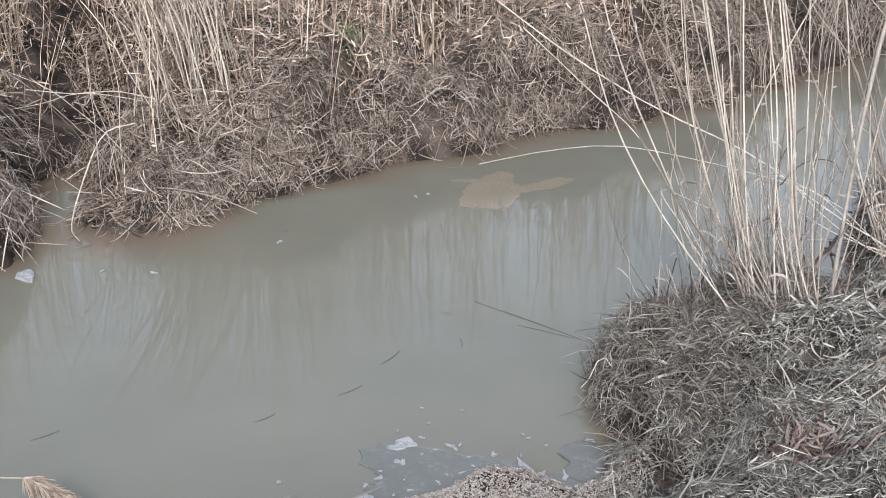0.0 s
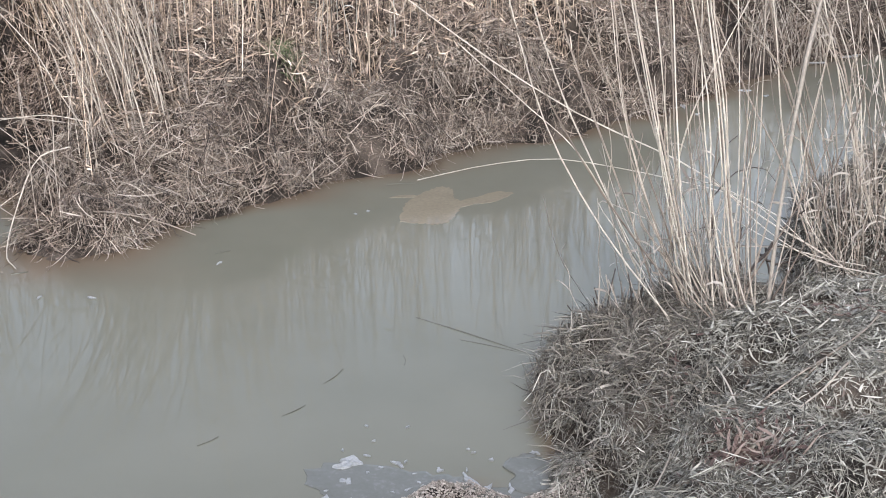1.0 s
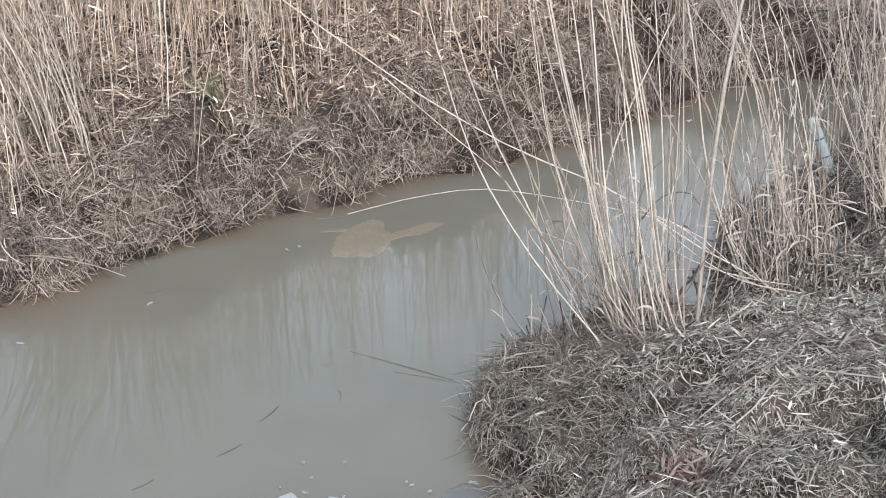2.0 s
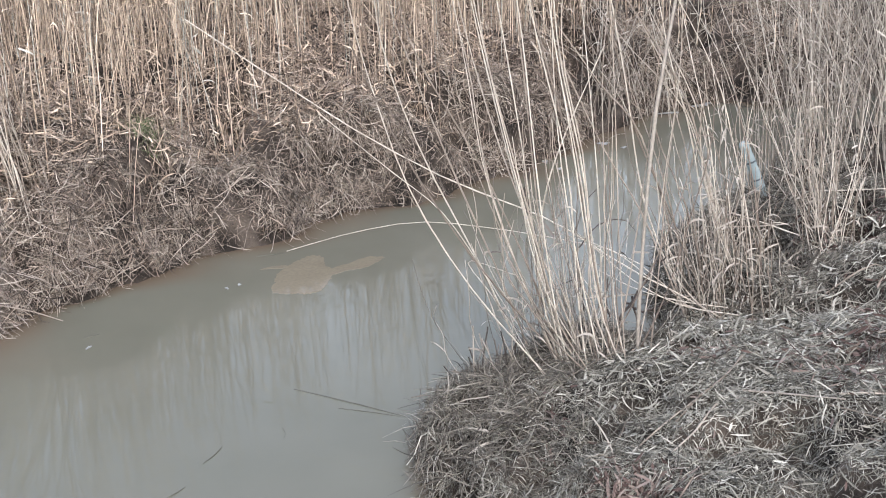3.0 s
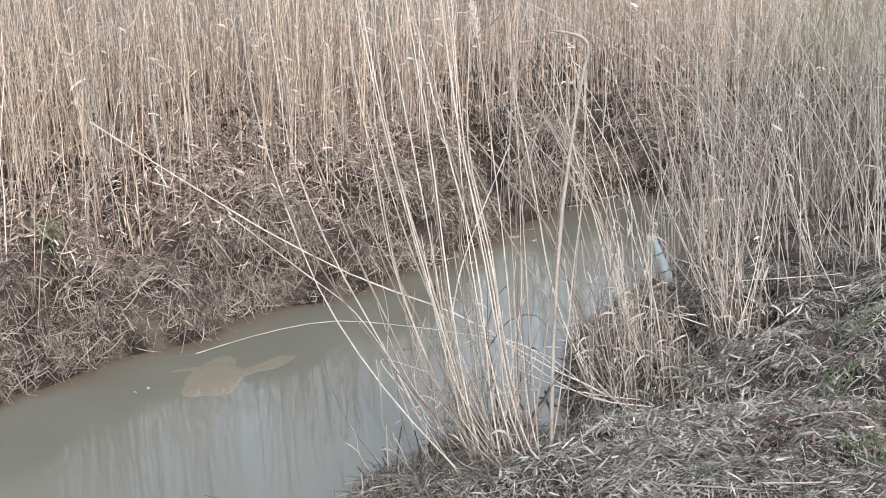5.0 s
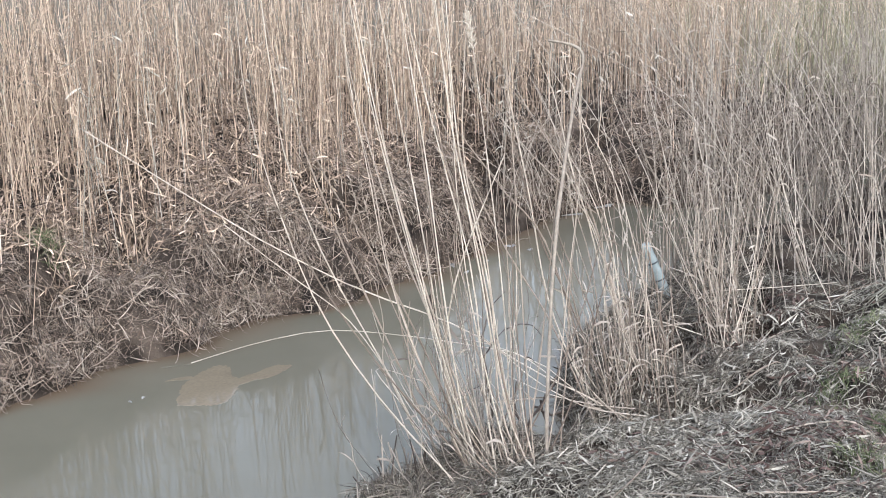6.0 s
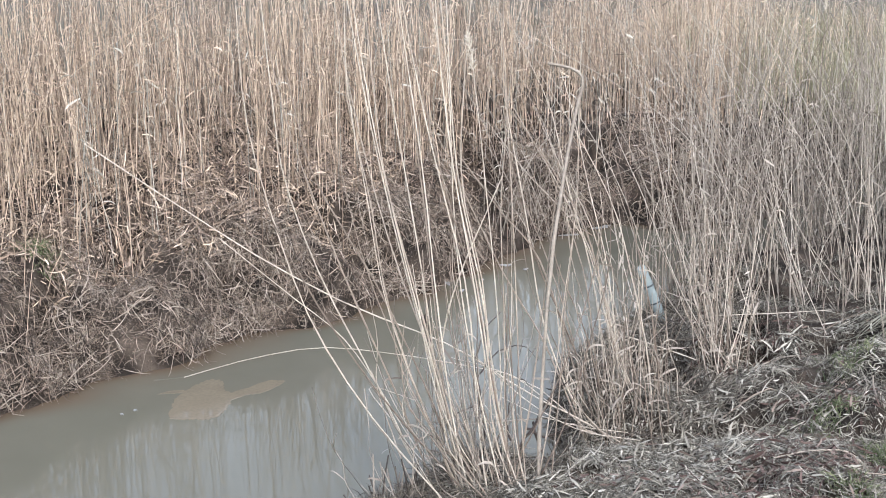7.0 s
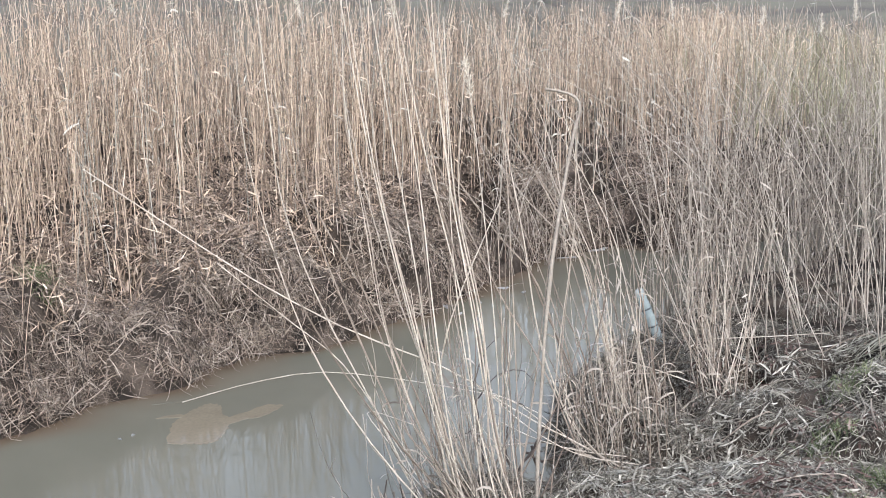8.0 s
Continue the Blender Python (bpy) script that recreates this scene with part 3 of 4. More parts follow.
tp, tw = litter(5000, (0.2, 1.9, 4.4, 6.4), lambda d, far, x, y: ~far & (d > 0.0) & (d < 0.75) & covered(x, y) & (y > 4.62 + 0.35 * lumps(x, y, 0.3, 15)), (0.03, 0.16), 0.05, 0.0020, rake=0.5)
tq, tv = litter(2600, (-0.5, 0.45, 3.5, 4.75), lambda d, far, x, y: ~far & (d > 0.0) & (d < 0.30) & clotted(x, y), (0.02, 0.12), 0.04, 0.0019, rake=0.5)
tl = overhang(260, (NEAR[::-1].copy(), 4, 16, 0.35), lambda d, far, x, y: ~far & (d > 0.02) & (d < 0.3) & (y > 3.45), (0.04, 0.16), 0.0022)
stuff("bank_thatch", [strands(tp, tw, 2), strands(tq, tv, 2), tl, shag], THATCH, "dark brown thatch of rotten reeds along the near shore", "straw")
c1, v1 = litter(26000, (-1.1, -0.2, 2.6, 3.46), lambda d, far, x, y: ~far & (d > 0.0) & (x < -0.17 - 0.25 * lumps(x, y, 0.2, 33)), (0.004, 0.016), 0.006, 0.0026, 3, rake=0.3)
wide_x, wide_w = litter(30000, (-5.0, 5.5, -4.0, 3.1), lambda d, far, x, y: ~far & (d > 0.03) & ~((x > -0.9) & (x < 1.0) & (y > 2.75)), (0.04, 0.18), 0.03, 0.0032, 4)
stuff("trodden_straw", [strands(wide_x, wide_w, 2)], MAT_NEAR, "trodden grey straw on the wide near bank", "straw")
stuff("soil_crumbs", [strands(c1, v1, 3)], CRUMB, "crumbly bare soil with chopped straw by the ice", "soil")
g1, h1 = litter(1100, (-4.6, -3.1, 5.2, 8.0), lambda d, far, x, y: far & (to_line(x, y, GULLY_A) < 0.34), (0.01, 0.07), 0.02, 0.0022, rake=0.4)
stuff("gully_litter", [strands(g1, h1, 2)], MAT_FAR, "straw bits on the mud of a side gully", "straw")
stuff("ground_straw", [strands(p4, w4, 2), strands(p4b, w4b, 2), strands(p5, w5, 2), strands(p5b, w5b, 2), strands(p6, w6, 3), lip2, dry], MAT_NEAR, "trampled grey dead grass and straw on the near bank", "straw")
p7, w7 = litter(8000, (0.0, 3.2, 2.5, 6.0), lambda d, far, x, y: ~far & (d > 0.2) & (RNG.rand(len(x)) < np.where(lumps(x, y, 0.35, 9) > 0.08, 0.35, 0.02) + 0.9 * np.exp(-((x - 1.30) / 0.28) ** 2 - ((y - 4.05) / 0.16) ** 2)), (0.015, 0.07), 0.045, 0.0036)
p8, w8 = litter(520, (0.0, 0.5, 2.9, 3.4), lambda d, far, x, y: RNG.rand(len(x)) < np.exp(-((x - 0.25) / 0.10) ** 2 - ((y - 3.14) / 0.08) ** 2), (0.03, 0.09), 0.03, 0.0040)
p9, w9 = litter(12000, (0.05, 2.2, 2.6, 4.6), lambda d, far, x, y: ~far & (d > 0.1) & covered(x, y) & (RNG.rand(len(x)) > 0.85 * np.exp(-((x - 1.30) / 0.30) ** 2 - ((y - 4.05) / 0.18) ** 2)) & (RNG.rand(len(x)) < np.clip(0.45 + 1.8 * lumps(x, y, 0.3, 60), 0.05, 1) * np.clip((4.75 - y) / 0.5, 0, 1)), (0.015, 0.08), 0.02, 0.0016, rake=0.3)
pa, wa = litter(4200, (0.1, 2.4, 3.0, 5.7), lambda d, far, x, y: ~far & (d > 0.06) & covered(x, y) & (RNG.rand(len(x)) > 0.85 * np.exp(-((x - 1.30) / 0.30) ** 2 - ((y - 4.05) / 0.18) ** 2)) & (RNG.rand(len(x)) < np.clip((y - 3.0) / 1.0, 0.12, 1)) & (RNG.rand(len(x)) < 0.12 + np.exp(-((x - 0.75) / 0.45) ** 2 - ((y - 4.4) / 0.45) ** 2) + 0.5 * np.clip(lumps(x, y, 0.3, 61), 0, 1)), (0.03, 0.11), 0.02, 0.0036, 5, rake=0.25)
lie = RNG.normal(size=(len(pa), 3)) * 0.45 + (0, 0, 1)
stuff("pale_chaff", [strands(p9, w9, 2), strands(pa, wa, 2, lie)], CHAFF, "pale chopped reed chaff strewn on the near bank", "straw")
stuff("leaf_litter", [strands(p7, w7, 2), strands(p8, w8, 2)], RED_LEAF, "scattered red-brown rotten leaves on the near bank", "leaves")

# ---- reeds along the near bank beyond the bare ground ----
x, y, d = scatter(16000, (1.1, 5.5, 5.3, 12), lambda d, far, x, y: ~far & (d < 2.9) & (d > 0.05) & (RNG.rand(len(d)) < 0.58 * thick_growth(x, y) * np.clip((y - 5.45 - 0.08 * x - 0.15 * np.sin(5 * x)) / 0.7, 0, 1) ** 1.5) & ~((np.abs(x - 0.185 * y) < 0.07) & (y < 6.3)))
tall = (0.85 + 0.85 * RNG.rand(len(x)) ** 1.3) * np.clip(1.1 - 0.03 * (y - 6), 0.7, 1.1)
side = reed_lines(x, y, height(x, y) - 0.02, tall, np.abs(RNG.normal(size=len(x))) * 0.32, RNG.rand(len(x)) * 6.283)
stuff("reed_thicket", [strands(side, taper(len(x), 7, 0.0030, 0.0012)), blades_on(side, int(len(x) * 1.6), (0.04, 0.14), 0.0034)], GREY_REED,
      "thicket of leaning grey dry reeds on the near bank", "reeds")


# ---- single reeds of the waterside clumps ----
def curve_through(points, n=15):
    """A smooth line through control points, as n points."""
    P = np.asarray(points, float)
    k = len(P)
    t = np.linspace(0, k - 1, n)
    i = np.minimum(t.astype(int), k - 2)
    a = (t - i)[:, None]
    P = np.vstack([2 * P[0] - P[1], P, 2 * P[-1] - P[-2]])
    p0, p1, p2, p3 = P[i], P[i + 1], P[i + 2], P[i + 3]
    return 0.5 * (2 * p1 + (p2 - p0) * a + (2 * p0 - 5 * p1 + 4 * p2 - p3) * a ** 2 + (3 * p1 - p0 - 3 * p2 + p3) * a ** 3)


def plume_mesh(tip, way, size, n=130, droop=0.5, thick=0.0013):
    way = np.asarray(way) / np.linalg.norm(way)
    s = RNG.rand(n)
    base = tip[None] + way[None] * (s * size)[:, None] - np.array([[0, 0, 1]]) * (droop * size * s ** 2 * 0.5)[:, None]
    out = RNG.normal(size=(n, 3))
    out /= np.linalg.norm(out, axis=1, keepdims=True)
    ln = size * 0.22 * (1 - 0.6 * s) * (0.5 + RNG.rand(n))
    t = np.linspace(0, 1, 4)[None, :, None]
    pts = base[:, None] + t * (ln[:, None] * (0.75 * way[None] + 0.7 * out))[:, None] - np.array([[[0, 0, 1]]]) * (t ** 2) * (ln * 0.4)[:, None, None]
    return strands(pts, np.ones((n, 1)) * thick * np.array([[1, 1.3, 1.0, 0.3]]), 3)


def reed(pts, r0, r1, mat, label, group, leaves=0, plume=0.0, wide=0.005, long=(0.05, 0.13), leaf_mat=None):
    """One reed: a tapered stalk with its nodes, some leaf blades and perhaps a plume."""
    at = np.asarray(pts[0], float)
    ob = thing("reed", tuple(at), label, "reed", group)
    line = curve_through(np.asarray(pts) - at)[None]
    r = np.linspace(r0, r1, 15)[None] * np.where(np.arange(15) % 3 == 2, 1.22, 1.0)[None]
    part("stem", strands(line, r, 5), mat, ob)
    for _ in range(leaves):
        part("leaf", blades_on(line, 1, long, wide, 0.2, 1.0, 8), leaf_mat or mat, ob)
    if plume:
        part("plume", plume_mesh(line[0, -1], line[0, -1] - line[0, -3], plume), CREAM, ob, "feathery pale seed plume")
    return ob


def clump(cx, cy, sx, sy, n, tall, lean, turn, group, mat, labels, leaves, r=0.0042, plumes=0.0, early=True, wide=0.0035, joined=None, leaf_mat=None):
    """Reeds from one foot: lean (mean, spread) towards turn (mean, spread in degrees). early: they lean at the foot and straighten."""
    for _ in range(n):
        x, y = cx + RNG.normal() * sx, cy + RNG.normal() * sy
        z = max(float(height(x, y)), 0.0) - 0.02
        h, a = RNG.uniform(*tall), abs(RNG.normal() * lean[1] + lean[0])
        to = radians(RNG.normal() * turn[1] + turn[0])
        s = np.linspace(0, 1, 6)
        off = h * a * (1 - (1 - s) ** RNG.uniform(1.25, 2.5) if early else 0.3 * s + 0.7 * s ** 2)
        line = np.stack([x + off * math.cos(to), y + off * math.sin(to), z + h * (s - 0.2 * a * a * s ** 2)], -1)
        line[:, :2] += RNG.normal(size=(6, 2)) * 0.016 * s[:, None]
        if joined is not None:
            full = curve_through(line)[None]
            joined.append(strands(full, np.linspace(r * RNG.uniform(0.7, 1.2), 0.0011, 15)[None], 4))
            if leaves[1]:
                joined.append(blades_on(full, leaves[1], (0.05, 0.13), wide, 0.2, 0.9, 5)[:2])
            continue
        reed(line, r * RNG.uniform(0.7, 1.2), 0.0011, mat, labels[1] if a > 0.28 else labels[0], group,
             RNG.randint(leaves[0], leaves[1] + 1), 0.14 if RNG.rand() < plumes else 0, wide, leaf_mat=leaf_mat)


CLUMP = "reeds of the waterside clump"
CL = ("tall dry cream reed stalk standing at the water's edge", "tall dry cream reed stalk leaning over the water")
HEIGHTS = (0.56, 1.02, 1.40, 1.69)
FAN = [      # foot (x, y), then x at the four heights: stalks that lean out from the foot and straighten
    (-0.06, 4.34, -0.23, -0.44, -0.56, -0.59), (-0.04, 4.30, -0.17, -0.35, -0.48, -0.56), (0.07, 4.15, -0.03, -0.23, -0.44, -0.52),
    (0.07, 4.12, 0.0, -0.12, -0.21, -0.27), (0.08, 4.07, 0.01, -0.11, -0.20, -0.26), (0.09, 4.07, 0.02, -0.10, -0.20, -0.24),
    (0.06, 4.12, -0.01, -0.07, -0.13, -0.18), (0.08, 4.11, 0.01, -0.04, -0.08, -0.12), (0.10, 4.05, 0.03, -0.03, -0.07, -0.11),
    (0.16, 4.02, 0.12, 0.08, -0.01, -0.08), (0.27, 4.00, 0.20, 0.11, 0.0, -0.07), (0.28, 3.98, 0.19, 0.12, 0.04, 0.0),
    (0.29, 4.15, 0.20, 0.13, 0.05, 0.02), (0.26, 4.0, 0.17, 0.14, 0.06, 0.06)]
for k, (fx, fy, *xs) in enumerate(FAN):
    top = RNG.uniform(0.35, 0.75)
    line = [(fx, fy, float(height(fx, fy)) - 0.02)] + [(x, fy + (4.15 - fy) * (i + 1) / 4, z) for i, (x, z) in enumerate(zip(xs, HEIGHTS))]
    line.append((xs[3] + 0.8 * (xs[3] - xs[2]) * top / 0.29 + RNG.normal() * 0.02, 4.2, 1.69 + top))
    reed(line, RNG.uniform(0.0028, 0.0039), 0.0018, PALE if k % 3 else BLEACH, CL[1] if k < 6 else CL[0], CLUMP, 0, 0.15 if k == 8 else 0)
reed([(0.0, 4.40, 0.18), (-0.02, 4.25, 0.63), (0.0, 4.15, 0.89), (0.06, 4.15, 1.10), (0.20, 4.15, 1.44)], 0.0040, 0.002, BLEACH, CL[0], CLUMP)
clump(0.12, 4.06, 0.04, 0.05, 6, (1.7, 2.3), (0.24, 0.07), (172, 14), CLUMP, PALE, CL, (0, 0), 0.0028)
clump(0.26, 4.04, 0.03, 0.05, 5, (1.7, 2.3), (0.15, 0.07), (170, 18), CLUMP, PALE, CL, (0, 0), 0.0028)
clump(0.26, 4.12, 0.05, 0.07, 5, (1.2, 1.9), (0.20, 0.12), (20, 40), CLUMP, PALE, CL, (0, 1), 0.0032)
clump(0.18, 4.10, 0.07, 0.07, 30, (0.4, 1.2), (0.28, 0.14), (168, 45), CLUMP, PALE, CL, (0, 0), 0.0026)
SLANT = [      # foot (x, y), then (x, z) three times: stalks of the tussock that slant towards the creek
    (0.69, 4.94, 0.52, 0.60, 0.37, 0.96, 0.22, 1.57), (0.79, 4.94, 0.63, 0.93, 0.48, 1.24, 0.25, 1.57), (0.62, 4.86, 0.43, 0.53, 0.23, 0.88, -0.10, 1.58),
    (0.64, 5.05, 0.42, 0.86, 0.22, 1.13, -0.05, 1.50), (0.62, 4.98, 0.43, 0.60, 0.34, 1.10, 0.25, 1.55)]
for fx, fy, *q in SLANT:
    reed([(fx, fy, float(height(fx, fy)) - 0.02)] + [(q[i], 5.0, q[i + 1]) for i in (0, 2, 4)], 0.0042, 0.0024, PALE, "long dry reed stalk slanting from a tussock", CLUMP)
SHORT, CROSS, OVER, SIDE = [], [], [], []
clump(0.10, 4.22, 0.12, 0.11, 100, (0.15, 0.75), (0.3, 0.2), (170, 80), CLUMP, PALE, CL, (0, 1), 0.0017, joined=SHORT)
clump(0.78, 5.02, 0.10, 0.10, 11, (1.2, 1.9), (0.42, 0.10), (170, 14), CLUMP, PALE, ("long dry reed stalk slanting from a tussock",) * 2, (0, 1), 0.0036, early=False)
TUS = "reeds of the leafy tussock"
LF = ("short leafy dry reed in a dense tussock", "short leafy dry reed leaning from a tussock")
clump(0.82, 4.92, 0.10, 0.13, 62, (0.35, 1.0), (0.20, 0.16), (130, 90), TUS, PALE, LF, (0, 3), 0.0022, wide=0.0038, leaf_mat=CROSS_REED)
clump(0.70, 4.85, 0.10, 0.12, 26, (0.25, 0.7), (0.35, 0.2), (160, 70), TUS, PALE, LF, (0, 3), 0.0021, wide=0.0038, leaf_mat=CROSS_REED)
clump(1.26, 5.30, 0.06, 0.08, 40, (0.35, 0.9), (0.20, 0.12), (120, 60), TUS, PALE, LF, (0, 3), 0.0022, wide=0.0038, leaf_mat=CROSS_REED)
clump(1.32, 5.85, 0.10, 0.2, 18, (0.9, 1.6), (0.25, 0.12), (150, 40), TUS, PALE, LF, (0, 2), 0.0024, joined=CROSS)
clump(2.0, 6.5, 0.45, 0.5, 42, (1.3, 2.0), (0.55, 0.22), (160, 22), TUS, PALE, LF, (0, 1), 0.0027, early=False, joined=CROSS)
clump(1.6, 6.6, 0.35, 0.5, 16, (1.2, 1.9), (0.50, 0.20), (20, 25), TUS, PALE, LF, (0, 1), 0.0027, early=False, joined=CROSS)
clump(0.50, 8.75, 0.16, 0.2, 26, (0.7, 1.5), (0.5, 0.25), (330, 60), TUS, PALE, LF, (0, 2), 0.0026, early=False, joined=OVER)
clump(0.75, 8.85, 0.2, 0.2, 26, (0.7, 1.5), (0.55, 0.25), (200, 50), TUS, PALE, LF, (0, 2), 0.0026, early=False, joined=OVER)
clump(1.7, 6.0, 0.3, 0.25, 30, (1.0, 1.7), (0.30, 0.15), (150, 45), TUS, PALE, LF, (0, 2), 0.0024, joined=CROSS)
TONGUE = "reeds on the tongue of land"
TG = ("dry tan reed stalk on the low tongue of land", "bent tan reed stalk drooping from the tongue of land")
clump(-2.72, 5.60, 0.13, 0.16, 70, (0.8, 1.5), (0.42, 0.14), (172, 28), TONGUE, PALE, TG, (0, 1), 0.0034, early=False)
clump(-2.85, 5.1, 0.08, 0.15, 16, (0.4, 1.0), (0.35, 0.2), (170, 70), TONGUE, PALE, TG, (0, 2), 0.0026, early=False)
clump(-4.0, 5.9, 0.25, 0.3, 26, (0.5, 1.1), (0.35, 0.2), (0, 90), TONGUE, PALE, TG, (0, 2), 0.0026, early=False, joined=SIDE)
stuff("short_reeds", SHORT, GREY_REED, "short broken reeds round the foot of a waterside clump", "reeds")
stuff("crossing_reeds", CROSS, CROSS_REED, "long slender grey reeds leaning across one another", "reeds")
stuff("hollow_reeds", OVER, CROSS_REED, "dry reeds leaning across a dark hollow in the bank", "reeds")
stuff("gully_reeds", SIDE, STRAW, "bent dry reeds beside a muddy side gully", "reeds")

BENT = "long bent reed stalk arching out over the water"
for pts, r, label in (
    (((0.74, 4.76, 0.17), (0.54, 4.7, 0.31), (0.35, 4.7, 0.41), (0.08, 4.7, 0.59), (-0.11, 4.7, 0.68), (-0.38, 4.7, 0.79), (-0.69, 4.7, 0.96), (-0.95, 4.7, 1.13), (-1.41, 4.7, 1.45)), 0.0040, BENT),
    (((0.06, 4.2, 0.24), (-0.10, 4.5, 0.24), (-0.29, 4.7, 0.47), (-0.43, 4.7, 0.67), (-0.62, 4.7, 0.83), (-0.90, 4.7, 1.07)), 0.0030, BENT),
    (((0.66, 4.78, 0.16), (0.35, 4.7, 0.46), (0.05, 4.7, 0.54), (-0.25, 4.7, 0.59), (-0.52, 4.7, 0.61), (-0.80, 4.7, 0.56), (-1.07, 4.7, 0.48)), 0.0023, BENT),
    (((0.34, 4.05, 0.26), (0.345, 4.1, 0.56), (0.38, 4.2, 1.12), (0.455, 4.3, 1.60), (0.485, 4.3, 1.74), (0.45, 4.3, 1.79), (0.36, 4.3, 1.81)), 0.0085, "thick pale reed stalk with a bent broken tip"),
    (((0.43, 4.62, 0.40), (0.30, 4.6, 0.51), (0.16, 4.6, 0.57), (0.02, 4.45, 0.66)), 0.0024, "pale reed stalk slanting low over the water"),
    (((0.80, 4.62, 0.24), (0.56, 4.6, 0.29), (0.36, 4.6, 0.40), (0.20, 4.6, 0.54), (0.10, 4.45, 0.68)), 0.0030, "pale reed stalk slanting low over the water"),
    (((0.76, 4.70, 0.24), (0.56, 4.62, 0.30), (0.38, 4.6, 0.36), (0.22, 4.55, 0.46)), 0.0024, "pale reed stalk slanting low over the water"),
    (((0.02, 4.2, 0.24), (-0.12, 4.5, 0.24), (-0.22, 4.65, 0.32), (-0.31, 4.7, 0.44), (-0.12, 4.75, 0.36)), 0.0030, "thin snapped reed stalk over the water"),
    (((0.80, 5.08, 0.53), (0.94, 5.06, 0.49), (1.10, 5.03, 0.44)), 0.0032, "pale snapped reed stalk lying across a tussock"),
    (((1.27, 5.47, 0.50), (1.55, 5.52, 0.495), (1.85, 5.56, 0.50)), 0.0026, "thin grey reed stalk lying across the thicket's edge"),
    (((0.15, 3.98, 0.30), (0.18, 3.78, 0.235), (0.21, 3.55, 0.21)), 0.0036, "straight pale reed stalk fallen from the clump"),
    (((-2.86, 5.42, 0.40), (-3.05, 5.3, 0.47), (-3.29, 5.3, 0.44), (-3.56, 5.3, 0.44)), 0.0034, "pale reed stalk bent flat across a muddy gully"),
    (((-2.95, 5.5, 0.36), (-3.35, 5.5, 0.38), (-3.62, 5.5, 0.30), (-3.87, 5.5, 0.24)), 0.0034, "pale reed stalk bent flat across a muddy gully"),
    (((-2.80, 5.3, 0.30), (-2.88, 5.15, 0.60), (-2.98, 5.15, 0.80), (-3.11, 5.15, 0.96), (-3.3, 5.2, 1.1)), 0.0032, "dry reed stalk leaning over a muddy gully"),
    (((-2.80, 5.0, 0.42), (-2.92, 4.9, 0.38), (-2.98, 4.75, 0.16), (-2.97, 4.62, 0.02), (-2.86, 4.50, 0.012)), 0.0042, "cream reed stalk drooping into the water"),
):
    reed(pts, r * 0.85, r * 0.6, STALK_GREY if "broken tip" in label else BLEACH, label, TONGUE if pts[0][0] < -2 else CLUMP)


reed([(0.22, 4.06, 0.2), (0.19, 4.1, 0.9), (0.13, 4.14, 1.5), (0.095, 4.15, 1.80)], 0.0026, 0.0014, BLEACH, "tall dry cream reed stalk with a seed plume", CLUMP, 0, 0.17)


def on_ground(points, lift=0.006):
    return [(x, y, max(float(height(x, y)), 0.0) + lift + z) for x, y, z in points]


# ---- dark broken stubs at the headland's edge ----
for _ in range(26):
    x, y = RNG.normal() * 0.09 - 0.17, RNG.normal() * 0.10 + 4.22
    z = max(float(height(x, y)), 0.0) - 0.02
    h, dx, dy = RNG.uniform(0.08, 0.26), RNG.normal() * 0.035, RNG.normal() * 0.03
    ob = thing("reed_stub", (x, y, z), "dark broken reed stub at the water's edge", "reed stub", "stubs at the water's edge")
    part("stem", strands(curve_through([(0, 0, 0), (dx * 0.4, dy * 0.4, h * 0.55), (dx, dy, h)], 8)[None], np.linspace(0.0034, 0.0026, 8)[None], 5), DARK if RNG.rand() < 0.6 else GREY_REED, ob)

# ---- fallen stalks on the near bank ----
STALK = ("fallen pale reed stalk lying on dead grass", "fallen grey reed stalk lying on dead grass")


def fallen(x, y, turn, ln, r, mat, rise=0.0, words=STALK, group="fallen stalks on the near bank"):
    c, s = math.cos(radians(turn)), math.sin(radians(turn))
    bow = RNG.normal() * 0.04 * ln
    pts = on_ground([(x + c * ln * t - s * bow * math.sin(t * 3.14), y + s * ln * t + c * bow * math.sin(t * 3.14), rise * t + 0.012) for t in np.linspace(0, 1, 5)])
    low = np.array(pts)
    low[:, 2] = np.maximum(low[:, 2], np.linspace(low[0, 2], low[-1, 2], 5))
    ob = thing("fallen_reed", tuple(low[0]), words[0] if mat is PALE else words[1], "reed stalk", group)
    part("stem", strands(curve_through(low - low[0], 9)[None], np.linspace(r, r * 0.7, 9)[None], 5), mat, ob)


